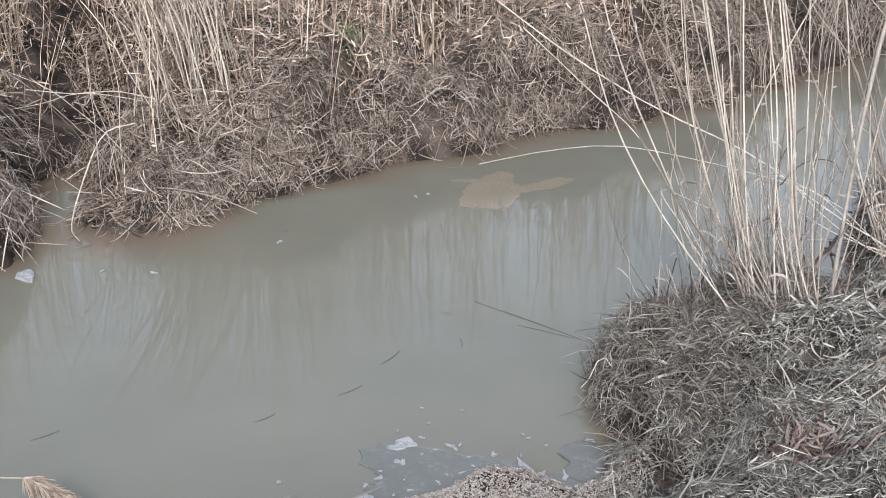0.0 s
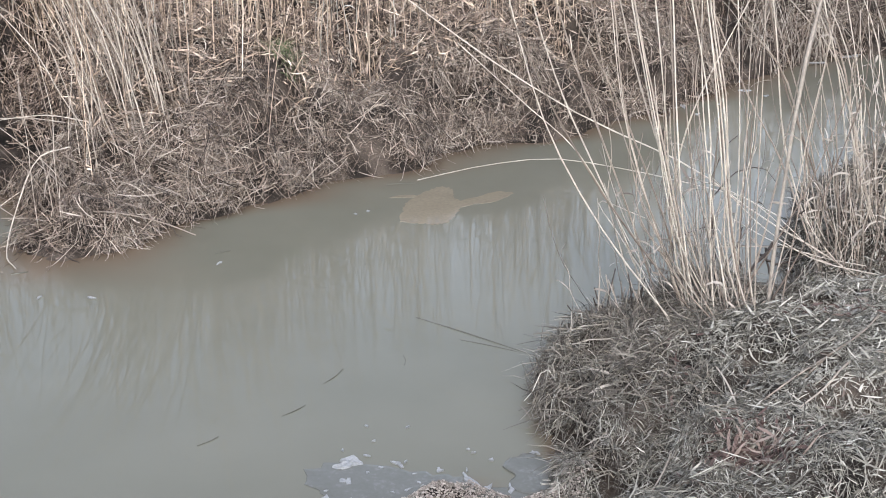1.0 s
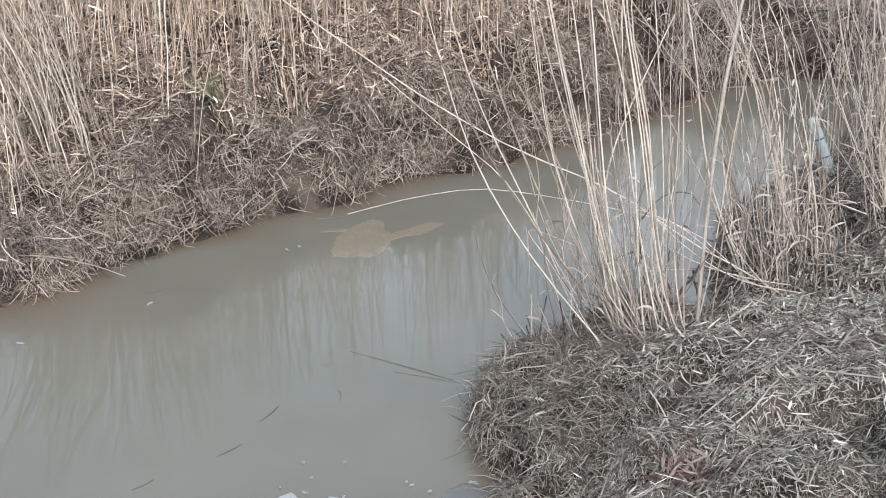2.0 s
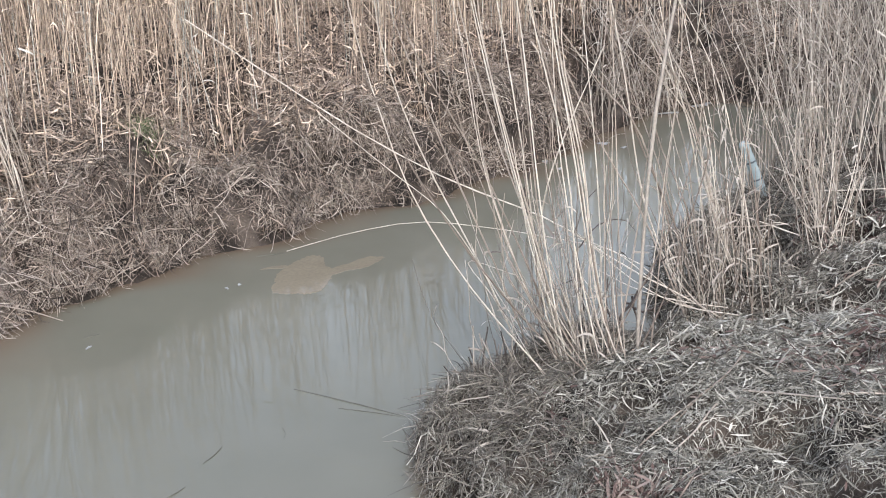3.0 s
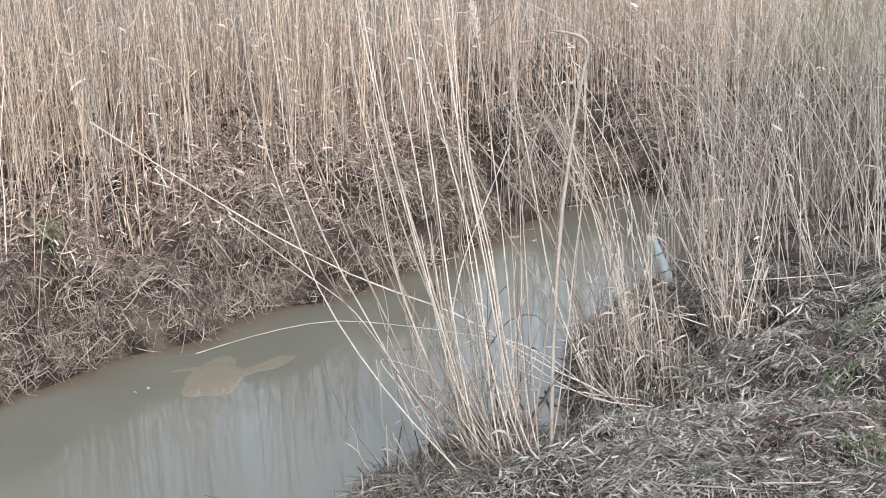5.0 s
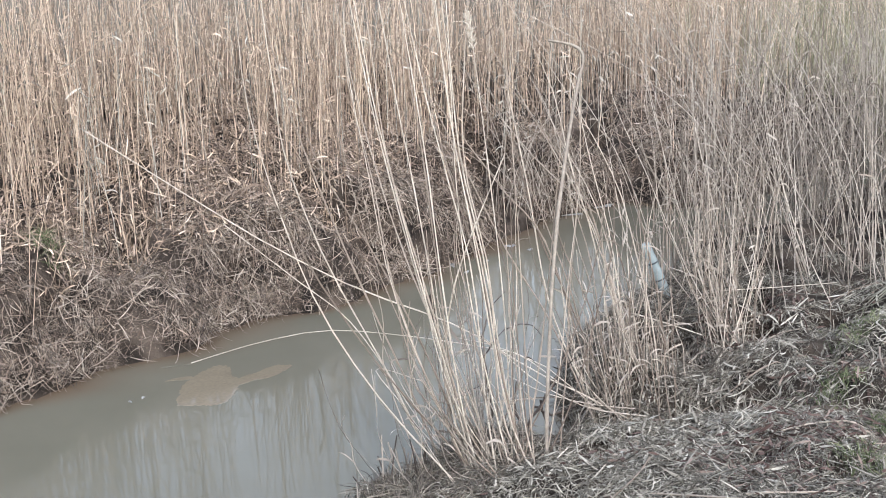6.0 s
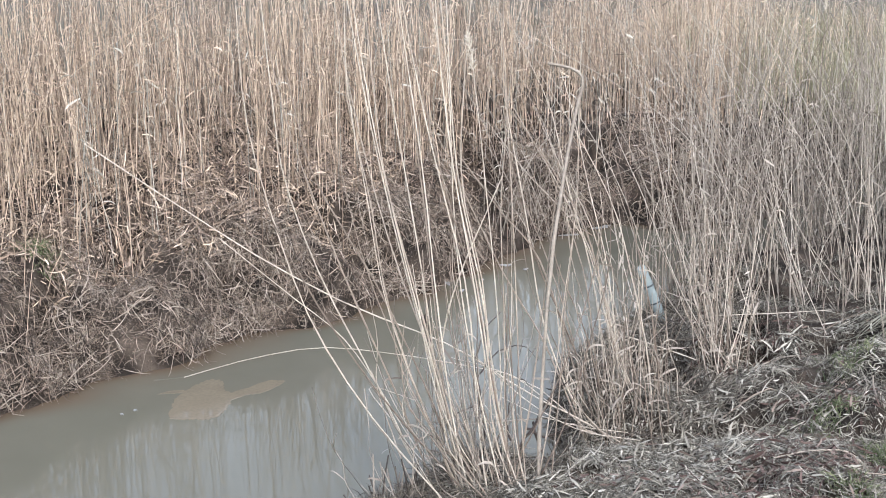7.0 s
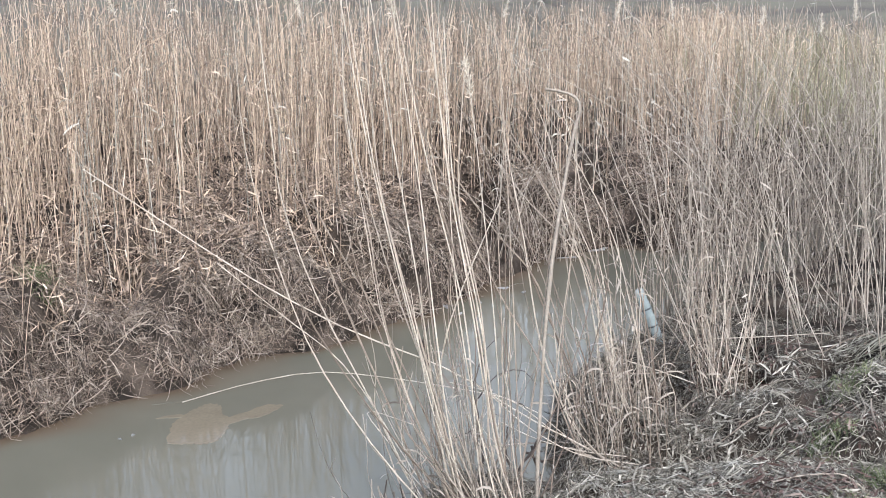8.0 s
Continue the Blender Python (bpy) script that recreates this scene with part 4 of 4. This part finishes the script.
for x, y, turn, ln, r in ((0.05, 4.02, 8, 0.55, 0.0042), (0.42, 3.52, 52, 0.42, 0.0040), (0.22, 3.30, 100, 0.34, 0.0036), (0.95, 4.75, 15, 0.6, 0.0036),
                          (1.05, 5.25, 12, 0.7, 0.0045), (1.40, 5.62, 4, 0.9, 0.0032), (1.75, 4.62, 75, 0.22, 0.0050), (1.55, 4.05, 165, 0.35, 0.0045),
                          (1.70, 4.30, 20, 0.5, 0.005), (0.62, 5.05, 155, 0.5, 0.0035), (1.3, 5.5, 160, 0.55, 0.003)):
    fallen(x, y, turn, ln, r, PALE, 0.02)
for _ in range(42):
    x, y = RNG.uniform(-0.1, 2.2), RNG.uniform(2.8, 4.5 if RNG.rand() < 0.7 else 5.8)
    d, far = survey([x], [y])
    if d[0] > 0.12 and not far[0]:
        fallen(x, y, RNG.uniform(0, 360), RNG.uniform(0.12, 0.4), RNG.uniform(0.002, 0.004), PALE if RNG.rand() < 0.5 else GREY_REED, 0.01)


FARSTALK = ("fallen cream reed stalk lying on the far bank", "fallen grey reed stalk lying on the far bank")
for x, y in zip(*places(70, (FAR, 3, 24, 1.1), lambda d, far, x, y: far & (d > 0.10) & (d < 1.0))):
    turn, ln = RNG.uniform(0, 360), RNG.uniform(0.15, 0.45)
    ends = survey([x + 0.6 * ln * math.cos(radians(turn)), x + ln * math.cos(radians(turn))], [y + 0.6 * ln * math.sin(radians(turn)), y + ln * math.sin(radians(turn))])[0]
    if ends.min() > 0.04:
        fallen(x, y, turn, ln, RNG.uniform(0.0016, 0.0028), PALE if RNG.rand() < 0.6 else GREY_REED, RNG.uniform(-0.02, 0.04), FARSTALK, "fallen stalks on the far bank")


# ---- dead leaves, curled, on the near bank ----
def dead_leaf(x, y, turn, ln, wide, mat, label):
    t = np.linspace(-0.5, 0.5, 7)
    w = wide * np.cos(t * 2.9) ** 0.8
    v, f = [], []
    for i, (s, b) in enumerate(zip(t, w)):
        for j, side in enumerate((-1, 0, 1)):
            v.append((s * ln, side * b, 0.012 + 0.10 * ln * (1 - 4 * s * s) * RNG.uniform(0.6, 1.3) + abs(side) * b * 0.5))
    for i in range(6):
        for j in range(2):
            a = i * 3 + j
            f.append((a, a + 3, a + 4, a + 1))
    ob = new("dead_leaf", mesh_of("dead_leaf", v, f, mat))
    ob.matrix_world = pose(x, y, max(float(height(x, y)), 0) + 0.008, RNG.normal() * 14, RNG.normal() * 14, turn)
    return tagged(ob, label, "leaf", "dead leaves on the near bank")


dead_leaf(-0.23, 3.70, -15, 0.11, 0.009, BLEACH, "broad bleached reed blade lying on dead grass")
dead_leaf(-0.21, 3.62, 45, 0.12, 0.007, BLEACH, "broad bleached reed blade lying on dead grass")
dead_leaf(0.17, 3.32, 14, 0.10, 0.011, BLEACH, "long curled cream dead leaf on dead grass")
for _ in range(54):
    x, y = (RNG.normal() * 0.22 + 0.62, RNG.normal() * 0.22 + 4.35) if RNG.rand() < 0.55 else (RNG.uniform(0, 2.4), RNG.uniform(2.8, 5.6))
    d, far = survey([x], [y])
    if d[0] > 0.1 and not far[0]:
        big = RNG.rand() < 0.4
        dead_leaf(x, y, RNG.uniform(0, 360), RNG.uniform(0.045, 0.075) if big else RNG.uniform(0.02, 0.045), RNG.uniform(0.005, 0.012),
                  PALE if RNG.rand() < 0.6 else RED_LEAF, "curled bleached dead leaf on dead grass")

# ---- green grass ----
def grass_tuft(x, y, n, tall, label):
    m = n
    bx, by = x + RNG.normal(size=m) * 0.05, y + RNG.normal(size=m) * 0.05
    turn, ln, out = RNG.rand(m) * 6.283, tall * (0.5 + 0.6 * RNG.rand(m)), 0.7 * RNG.rand(m)
    t = np.linspace(0, 1, 4)[None]
    r = ln[:, None] * (0.15 + out[:, None]) * t ** 1.4
    z = height(bx, by)[:, None] + ln[:, None] * (t - (0.25 + 0.3 * out[:, None]) * t ** 2)
    piece = strands(np.stack([bx[:, None] + r * np.cos(turn)[:, None], by[:, None] + r * np.sin(turn)[:, None], z], -1), 0.0016 * np.ones((m, 1)) * np.array([[1, 1, 0.8, 0.15]]), 2)
    return tagged(new("grass_tuft", mesh_of("grass_tuft", *piece, GREEN)), label, "grass", kind="stuff")


for x, y, n, tall in ((1.38, 3.76, 120, 0.06), (1.50, 3.72, 120, 0.07), (1.56, 4.56, 80, 0.06), (1.83, 5.12, 90, 0.07), (1.72, 4.95, 60, 0.06), (1.95, 4.6, 110, 0.08), (1.62, 4.2, 120, 0.08), (1.75, 4.1, 120, 0.08), (2.15, 5.3, 110, 0.09),
                      (2.3, 5.6, 100, 0.08), (1.9, 4.35, 90, 0.07), (1.5, 4.5, 60, 0.06)):
    grass_tuft(x, y, int(n * 1.6), tall * 1.25, "low tuft of green grass among dead grass")
grass_tuft(-2.16, 6.3, 220, 0.16, "green grass tuft at the foot of the reeds")


# ---- sheaf of broad leaves at the edge of the reeds ----
sheaf = thing("leaf_sheaf", (2.45, 5.76, float(height(2.45, 5.76)) + 0.02), "sheaf of flattened pale green-grey broad leaves", "leaves")
for _ in range(22):
    a, ln = radians(RNG.normal() * 11 + 216), RNG.uniform(0.4, 0.85)
    rise = RNG.uniform(0.03, 0.14)
    line = [(ln * t * math.cos(a), ln * t * math.sin(a), 0.03 + rise * math.sin(t * 2.6) - 0.02 * t) for t in np.linspace(0, 1, 5)]
    part("leaf", strands(curve_through(line, 9)[None], 0.008 * np.array([[0.6, 0.9, 1, 1, 1, 0.9, 0.75, 0.5, 0.1]]), 2, (0, 0.3, 1)), SHEAF, sheaf)


# ---- wood ----
def branchy(name, label, at, limbs, mat, category="branch"):
    ob = thing(name, at, label, category)
    for word, pts, r0, r1 in limbs:
        line = curve_through(np.asarray(pts) - np.asarray(at), 12)
        line[1:-1] += RNG.normal(size=(10, 3)) * r0 * 0.5
        part(word, strands(line[None], (np.linspace(r0, r1, 12) * RNG.uniform(0.85, 1.2, 12))[None], 7), mat, ob)
    return ob


reed([(-2.72, 4.86, 0.16), (-2.5, 4.84, 0.17), (-2.3, 4.84, 0.14), (-2.14, 4.84, 0.09)], 0.0038, 0.002, PALE, "pale reed stalk lying out from the bank", TONGUE)
branchy("driftwood", "dark forked driftwood branch wedged in the bank", (0.24, 4.62, 0.05),
        [("trunk", [(0.22, 4.60, 0.02), (0.29, 4.66, 0.14), (0.36, 4.70, 0.25), (0.44, 4.73, 0.36)], 0.008, 0.005),
         ("branch", [(0.28, 4.71, 0.18), (0.262, 4.74, 0.26), (0.27, 4.75, 0.35)], 0.005, 0.003),
         ("branch", [(0.34, 4.74, 0.24), (0.42, 4.71, 0.22), (0.53, 4.68, 0.28)], 0.006, 0.003),
         ("branch", [(0.40, 4.75, 0.32), (0.46, 4.76, 0.40), (0.52, 4.76, 0.45)], 0.005, 0.002),
         ("branch", [(0.37, 4.74, 0.27), (0.40, 4.72, 0.16), (0.46, 4.70, 0.06)], 0.005, 0.003)], DARK)
branchy("dark_twig", "thin dark bare twig standing among reeds", (0.16, 4.32, 0.24),
        [("stem", [(0.16, 4.32, 0.22), (0.15, 4.36, 0.42), (0.12, 4.38, 0.62), (0.10, 4.40, 0.72)], 0.0042, 0.0022),
         ("branch", [(0.12, 4.38, 0.60), (0.20, 4.40, 0.70), (0.30, 4.42, 0.72), (0.36, 4.42, 0.66)], 0.0026, 0.001),
         ("branch", [(0.14, 4.37, 0.50), (0.04, 4.36, 0.46), (-0.04, 4.34, 0.36)], 0.0026, 0.001),
         ("branch", [(0.11, 4.39, 0.66), (0.16, 4.40, 0.80), (0.21, 4.40, 0.86)], 0.0022, 0.001)], DARK, "twig")
branchy("dark_twig", "short dark forked twig caught on a reed", (-0.07, 4.22, 0.86),
        [("stem", [(-0.05, 4.2, 0.80), (-0.07, 4.2, 0.90), (-0.05, 4.2, 0.98)], 0.006, 0.003), ("branch", [(-0.07, 4.2, 0.89), (-0.10, 4.2, 0.93), (-0.11, 4.2, 0.97)], 0.004, 0.002)], DARK, "twig")

# ---- on the water ----
def plate(name, x, y, rx, ry, thick, mat, label, category, group="", rough=0.3, n=18, turn=0.0, z=0.0, kind=""):
    """A flat irregular plate with a chamfered rim and a slightly uneven top."""
    a = np.arange(n) * 2 * np.pi / n
    r = 1 + rough * (0.45 * np.sin(2 * a + RNG.rand() * 6) + 0.35 * np.sin(3 * a + RNG.rand() * 6) + 0.25 * np.sin(5 * a + RNG.rand() * 6) + 0.35 * (RNG.rand(n) - 0.5))
    c, s = math.cos(radians(turn)), math.sin(radians(turn))
    v, f = [], []
    for k, (q, h) in enumerate(((1.0, -0.004), (0.985, thick * 0.6), (0.9, thick), (0.5, thick * 1.05))):
        for i in range(n):
            px, py = q * r[i] * rx * math.cos(a[i]), q * r[i] * ry * math.sin(a[i])
            v.append((px * c - py * s, px * s + py * c, h + (thick * 0.35 * RNG.normal() if k > 1 and thick > 0.006 else 0)))
    v.append((0, 0, thick * 1.05))
    for k in range(3):
        for i in range(n):
            f.append((k * n + i, k * n + (i + 1) % n, (k + 1) * n + (i + 1) % n, (k + 1) * n + i))
    for i in range(n):
        f.append((3 * n + i, 3 * n + (i + 1) % n, 4 * n, 4 * n))
    me = bpy.data.meshes.new(name)
    me.from_pydata(v, [], [tuple(dict.fromkeys(q)) for q in f])
    me.materials.append(mat)
    ob = new(name, me)
    ob.location = (x, y, z)
    return tagged(ob, label, category, group, kind)


SB = "flat tan silt patch just breaking the water surface"
plate("silt_patch", -1.20, 5.62, 0.15, 0.25, 0.0006, SILT, SB, "mud", "silt patches in the creek", 0.26, 90, -10, 0.001)
plate("silt_patch", -0.96, 5.78, 0.17, 0.06, 0.0006, SILT, SB, "mud", "silt patches in the creek", 0.35, 60, 47, 0.001)
plate("silt_patch", -1.36, 5.74, 0.07, 0.022, 0.0006, SILT, SB, "mud", "silt patches in the creek", 0.4, 40, 20, 0.001)
IC = "small chip of white ice on the water"
IG = "ice chips on the creek"
plate("shore_ice", -0.72, 3.12, 0.36, 0.20, 0.004, THIN_ICE, "thin grey sheet of shore ice with a broken rim", "ice", "", 0.5, 70, 12, 0.0)
plate("shore_ice", -0.40, 3.34, 0.10, 0.10, 0.005, THIN_ICE, "small thin sheet of shore ice beside the bank", "ice", "", 0.4, 26, 30, 0.003)
plate("ice_chunk", -1.0, 3.28, 0.045, 0.028, 0.009, ICE, "white chunk of ice at the rim of shore ice", "ice", IG, 0.6, 16, 20)
plate("ice_chunk", -2.91, 4.13, 0.040, 0.055, 0.009, ICE, "white chunk of ice floating on murky water", "ice", IG, 0.5, 16, 70)
for x, y, rx, ry in ((-0.98, 3.18, 0.014, 0.022), (-0.84, 3.31, 0.020, 0.010), (-0.70, 3.30, 0.014, 0.008), (-0.59, 3.26, 0.045, 0.012), (-0.53, 3.23, 0.018, 0.010),
                     (-0.45, 3.27, 0.05, 0.014), (-0.38, 3.37, 0.05, 0.010), (-0.36, 3.27, 0.03, 0.02), (-0.41, 3.46, 0.010, 0.012), (-0.45, 3.42, 0.008, 0.010), (-1.02, 3.08, 0.012, 0.010),
                     (-1.05, 3.03, 0.010, 0.008), (-1.03, 2.97, 0.02, 0.015), (0.42, 8.1, 0.028, 0.025), (0.11, 7.5, 0.016, 0.014), (1.22, 9.2, 0.06, 0.03), (0.02, 7.66, 0.05, 0.012),
                     (0.95, 8.95, 0.06, 0.012), (0.55, 8.0, 0.015, 0.012), (0.25, 7.75, 0.01, 0.01), (-1.43, 6.22, 0.08, 0.010), (-1.0, 3.52, 0.005, 0.005), (-0.86, 3.54, 0.005, 0.005),
                     (-1.32, 2.98, 0.007, 0.005), (-2.4, 4.3, 0.014, 0.008), (-2.62, 4.26, 0.010, 0.006), (-2.0, 4.75, 0.012, 0.006), (-1.55, 5.45, 0.008, 0.006), (-1.50, 5.5, 0.008, 0.006)):
    plate("ice_chip", x, y, rx, ry, 0.0018, ICE, IC, "ice", IG, 0.9, 14, RNG.uniform(0, 180), 0.004)
for _ in range(36):
    x, y = RNG.uniform(-1.05, -0.38), RNG.uniform(2.95, 3.45)
    if survey([x], [y])[0][0] < -0.03:
        plate("ice_chip", x, y, RNG.uniform(0.003, 0.011), RNG.uniform(0.003, 0.008), 0.0012, ICE, IC, "ice", IG, 0.9, 11, RNG.uniform(0, 180), 0.005)


def floating(x0, y0, x1, y1, r, mat, label, sag=0.0):
    at = np.array([x0, y0, 0.0])
    mid = np.array([(x0 + x1) / 2 + sag, (y0 + y1) / 2, 0.002])
    ob = thing("floating_stalk", tuple(at), label, "reed stalk")
    part("stem", strands(curve_through([(0, 0, 0), mid - at, (x1 - x0, y1 - y0, 0)], 9)[None], np.linspace(r, r * 0.6, 9)[None], 5), mat, ob)


WS = "thin dark stalk lying in murky water"
for a in ((-1.01, 4.38, -0.51, 4.15, 0.003), (-0.80, 4.22, -0.55, 4.16, 0.002), (-1.19, 3.90, -1.23, 3.78, 0.003), (-1.25, 3.62, -1.31, 3.53, 0.003), (-1.48, 3.36, -1.53, 3.29, 0.003),
          (-2.14, 3.08, -2.20, 3.0, 0.003), (-0.99, 4.05, -0.97, 3.97, 0.002), (-2.86, 4.46, -2.80, 4.50, 0.005), (-2.06, 4.85, -2.0, 4.9, 0.003), (-1.5, 5.9, -1.35, 5.95, 0.003)):
    floating(*a[:4], a[4] * 0.75, WET, WS, 0.008)

# ---- bottle caught in the reeds ----
bottle = thing("plastic_bottle", (1.045, 6.25, 0.51), "pale blue-white plastic bottle lying in the reeds", "bottle")
lean_m = look((0, 0, 0), (-0.135, 0.02, 0.31)).to_3x3()      # neck down into the mud


def turned(profile, n=16):
    """A turned shape: radius and height pairs about z."""
    a = np.arange(n) * 2 * np.pi / n
    v = np.array([(0.62 * r * math.cos(t), 0.62 * r * math.sin(t), h) for r, h in profile for t in a])
    f = [(k * n + i, k * n + (i + 1) % n, (k + 1) * n + (i + 1) % n, (k + 1) * n + i) for k in range(len(profile) - 1) for i in range(n)]
    return solid((np.array(lean_m) @ v.T).T, f)


part("body", turned([(0.001, -0.01), (0.03, -0.012), (0.043, 0.0), (0.045, 0.03), (0.042, 0.05), (0.045, 0.07), (0.045, 0.11), (0.042, 0.13), (0.045, 0.15), (0.045, 0.24), (0.040, 0.27), (0.018, 0.32), (0.014, 0.34), (0.001, 0.341)]), BOTTLE, bottle)
part("band", turned([(0.0462, 0.10), (0.047, 0.101), (0.047, 0.108), (0.0462, 0.109)]), BAND, bottle, "dark ring around the bottle")
part("band", turned([(0.0462, 0.20), (0.047, 0.201), (0.047, 0.208), (0.0462, 0.209)]), BAND, bottle, "dark ring around the bottle")
part("cap", turned([(0.001, 0.338), (0.016, 0.339), (0.016, 0.358), (0.001, 0.36)]), BOTTLE, bottle)

# ---- reed head in front of the camera's side of the creek ----
reed([(-2.75, 2.15, -0.02), (-2.62, 2.3, 0.12), (-2.35, 2.5, 0.16), (-1.96, 2.6, 0.16)], 0.004, 0.002, PALE, "dry reed stalk with a drooping brown plume", "", 0, 0)
last = [o for o in scene.objects if o.name.startswith("reed") and o.get("label") == "dry reed stalk with a drooping brown plume"][0]
part("plume", plume_mesh(np.array([0.79, 0.45, 0.18]), np.array([1, -0.05, -0.12]), 0.24, 1100, 0.7, 0.0012), PLUME, last, "dense feathery brown seed plume")


# ---- plumes that stand above the far reeds, and the green strip behind them ----
for x, y, top in ((3.55, 10.6, 1.78), (3.75, 10.9, 1.82), (3.2, 10.4, 1.70), (2.1, 10.9, 1.80), (1.45, 11.2, 1.78), (-0.9, 9.0, 1.92), (-2.0, 8.4, 1.96), (2.75, 10.8, 1.74), (0.35, 10.6, 1.82)):
    z = float(height(x, y))
    lean = RNG.normal() * 0.10
    reed([(x, y, z), (x + lean * 0.3, y, z + (top - z) * 0.5), (x + lean, y, top - 0.12)], 0.0034, 0.0016, PALE, "tall dry reed with a pale seed plume", "plumed reeds behind the creek", 1, 0.22)
fx, fy = RNG.uniform(2.6, 9, 9000), RNG.uniform(11.0, 17, 9000)
fl = 0.35 + 0.35 * RNG.rand(9000)
ft = RNG.rand(9000) * 6.283
tt = np.linspace(0, 1, 3)[None]
fr = fl[:, None] * 0.4 * tt ** 1.6
field = np.stack([fx[:, None] + fr * np.cos(ft)[:, None], fy[:, None] + fr * np.sin(ft)[:, None], height(fx, fy)[:, None] + fl[:, None] * tt], -1)
stuff("field_grass", [strands(field, 0.004 * np.ones((9000, 1)) * np.array([[1, 0.8, 0.2]]), 2)], FIELD, "pale green rough grass behind the reeds", "grass")
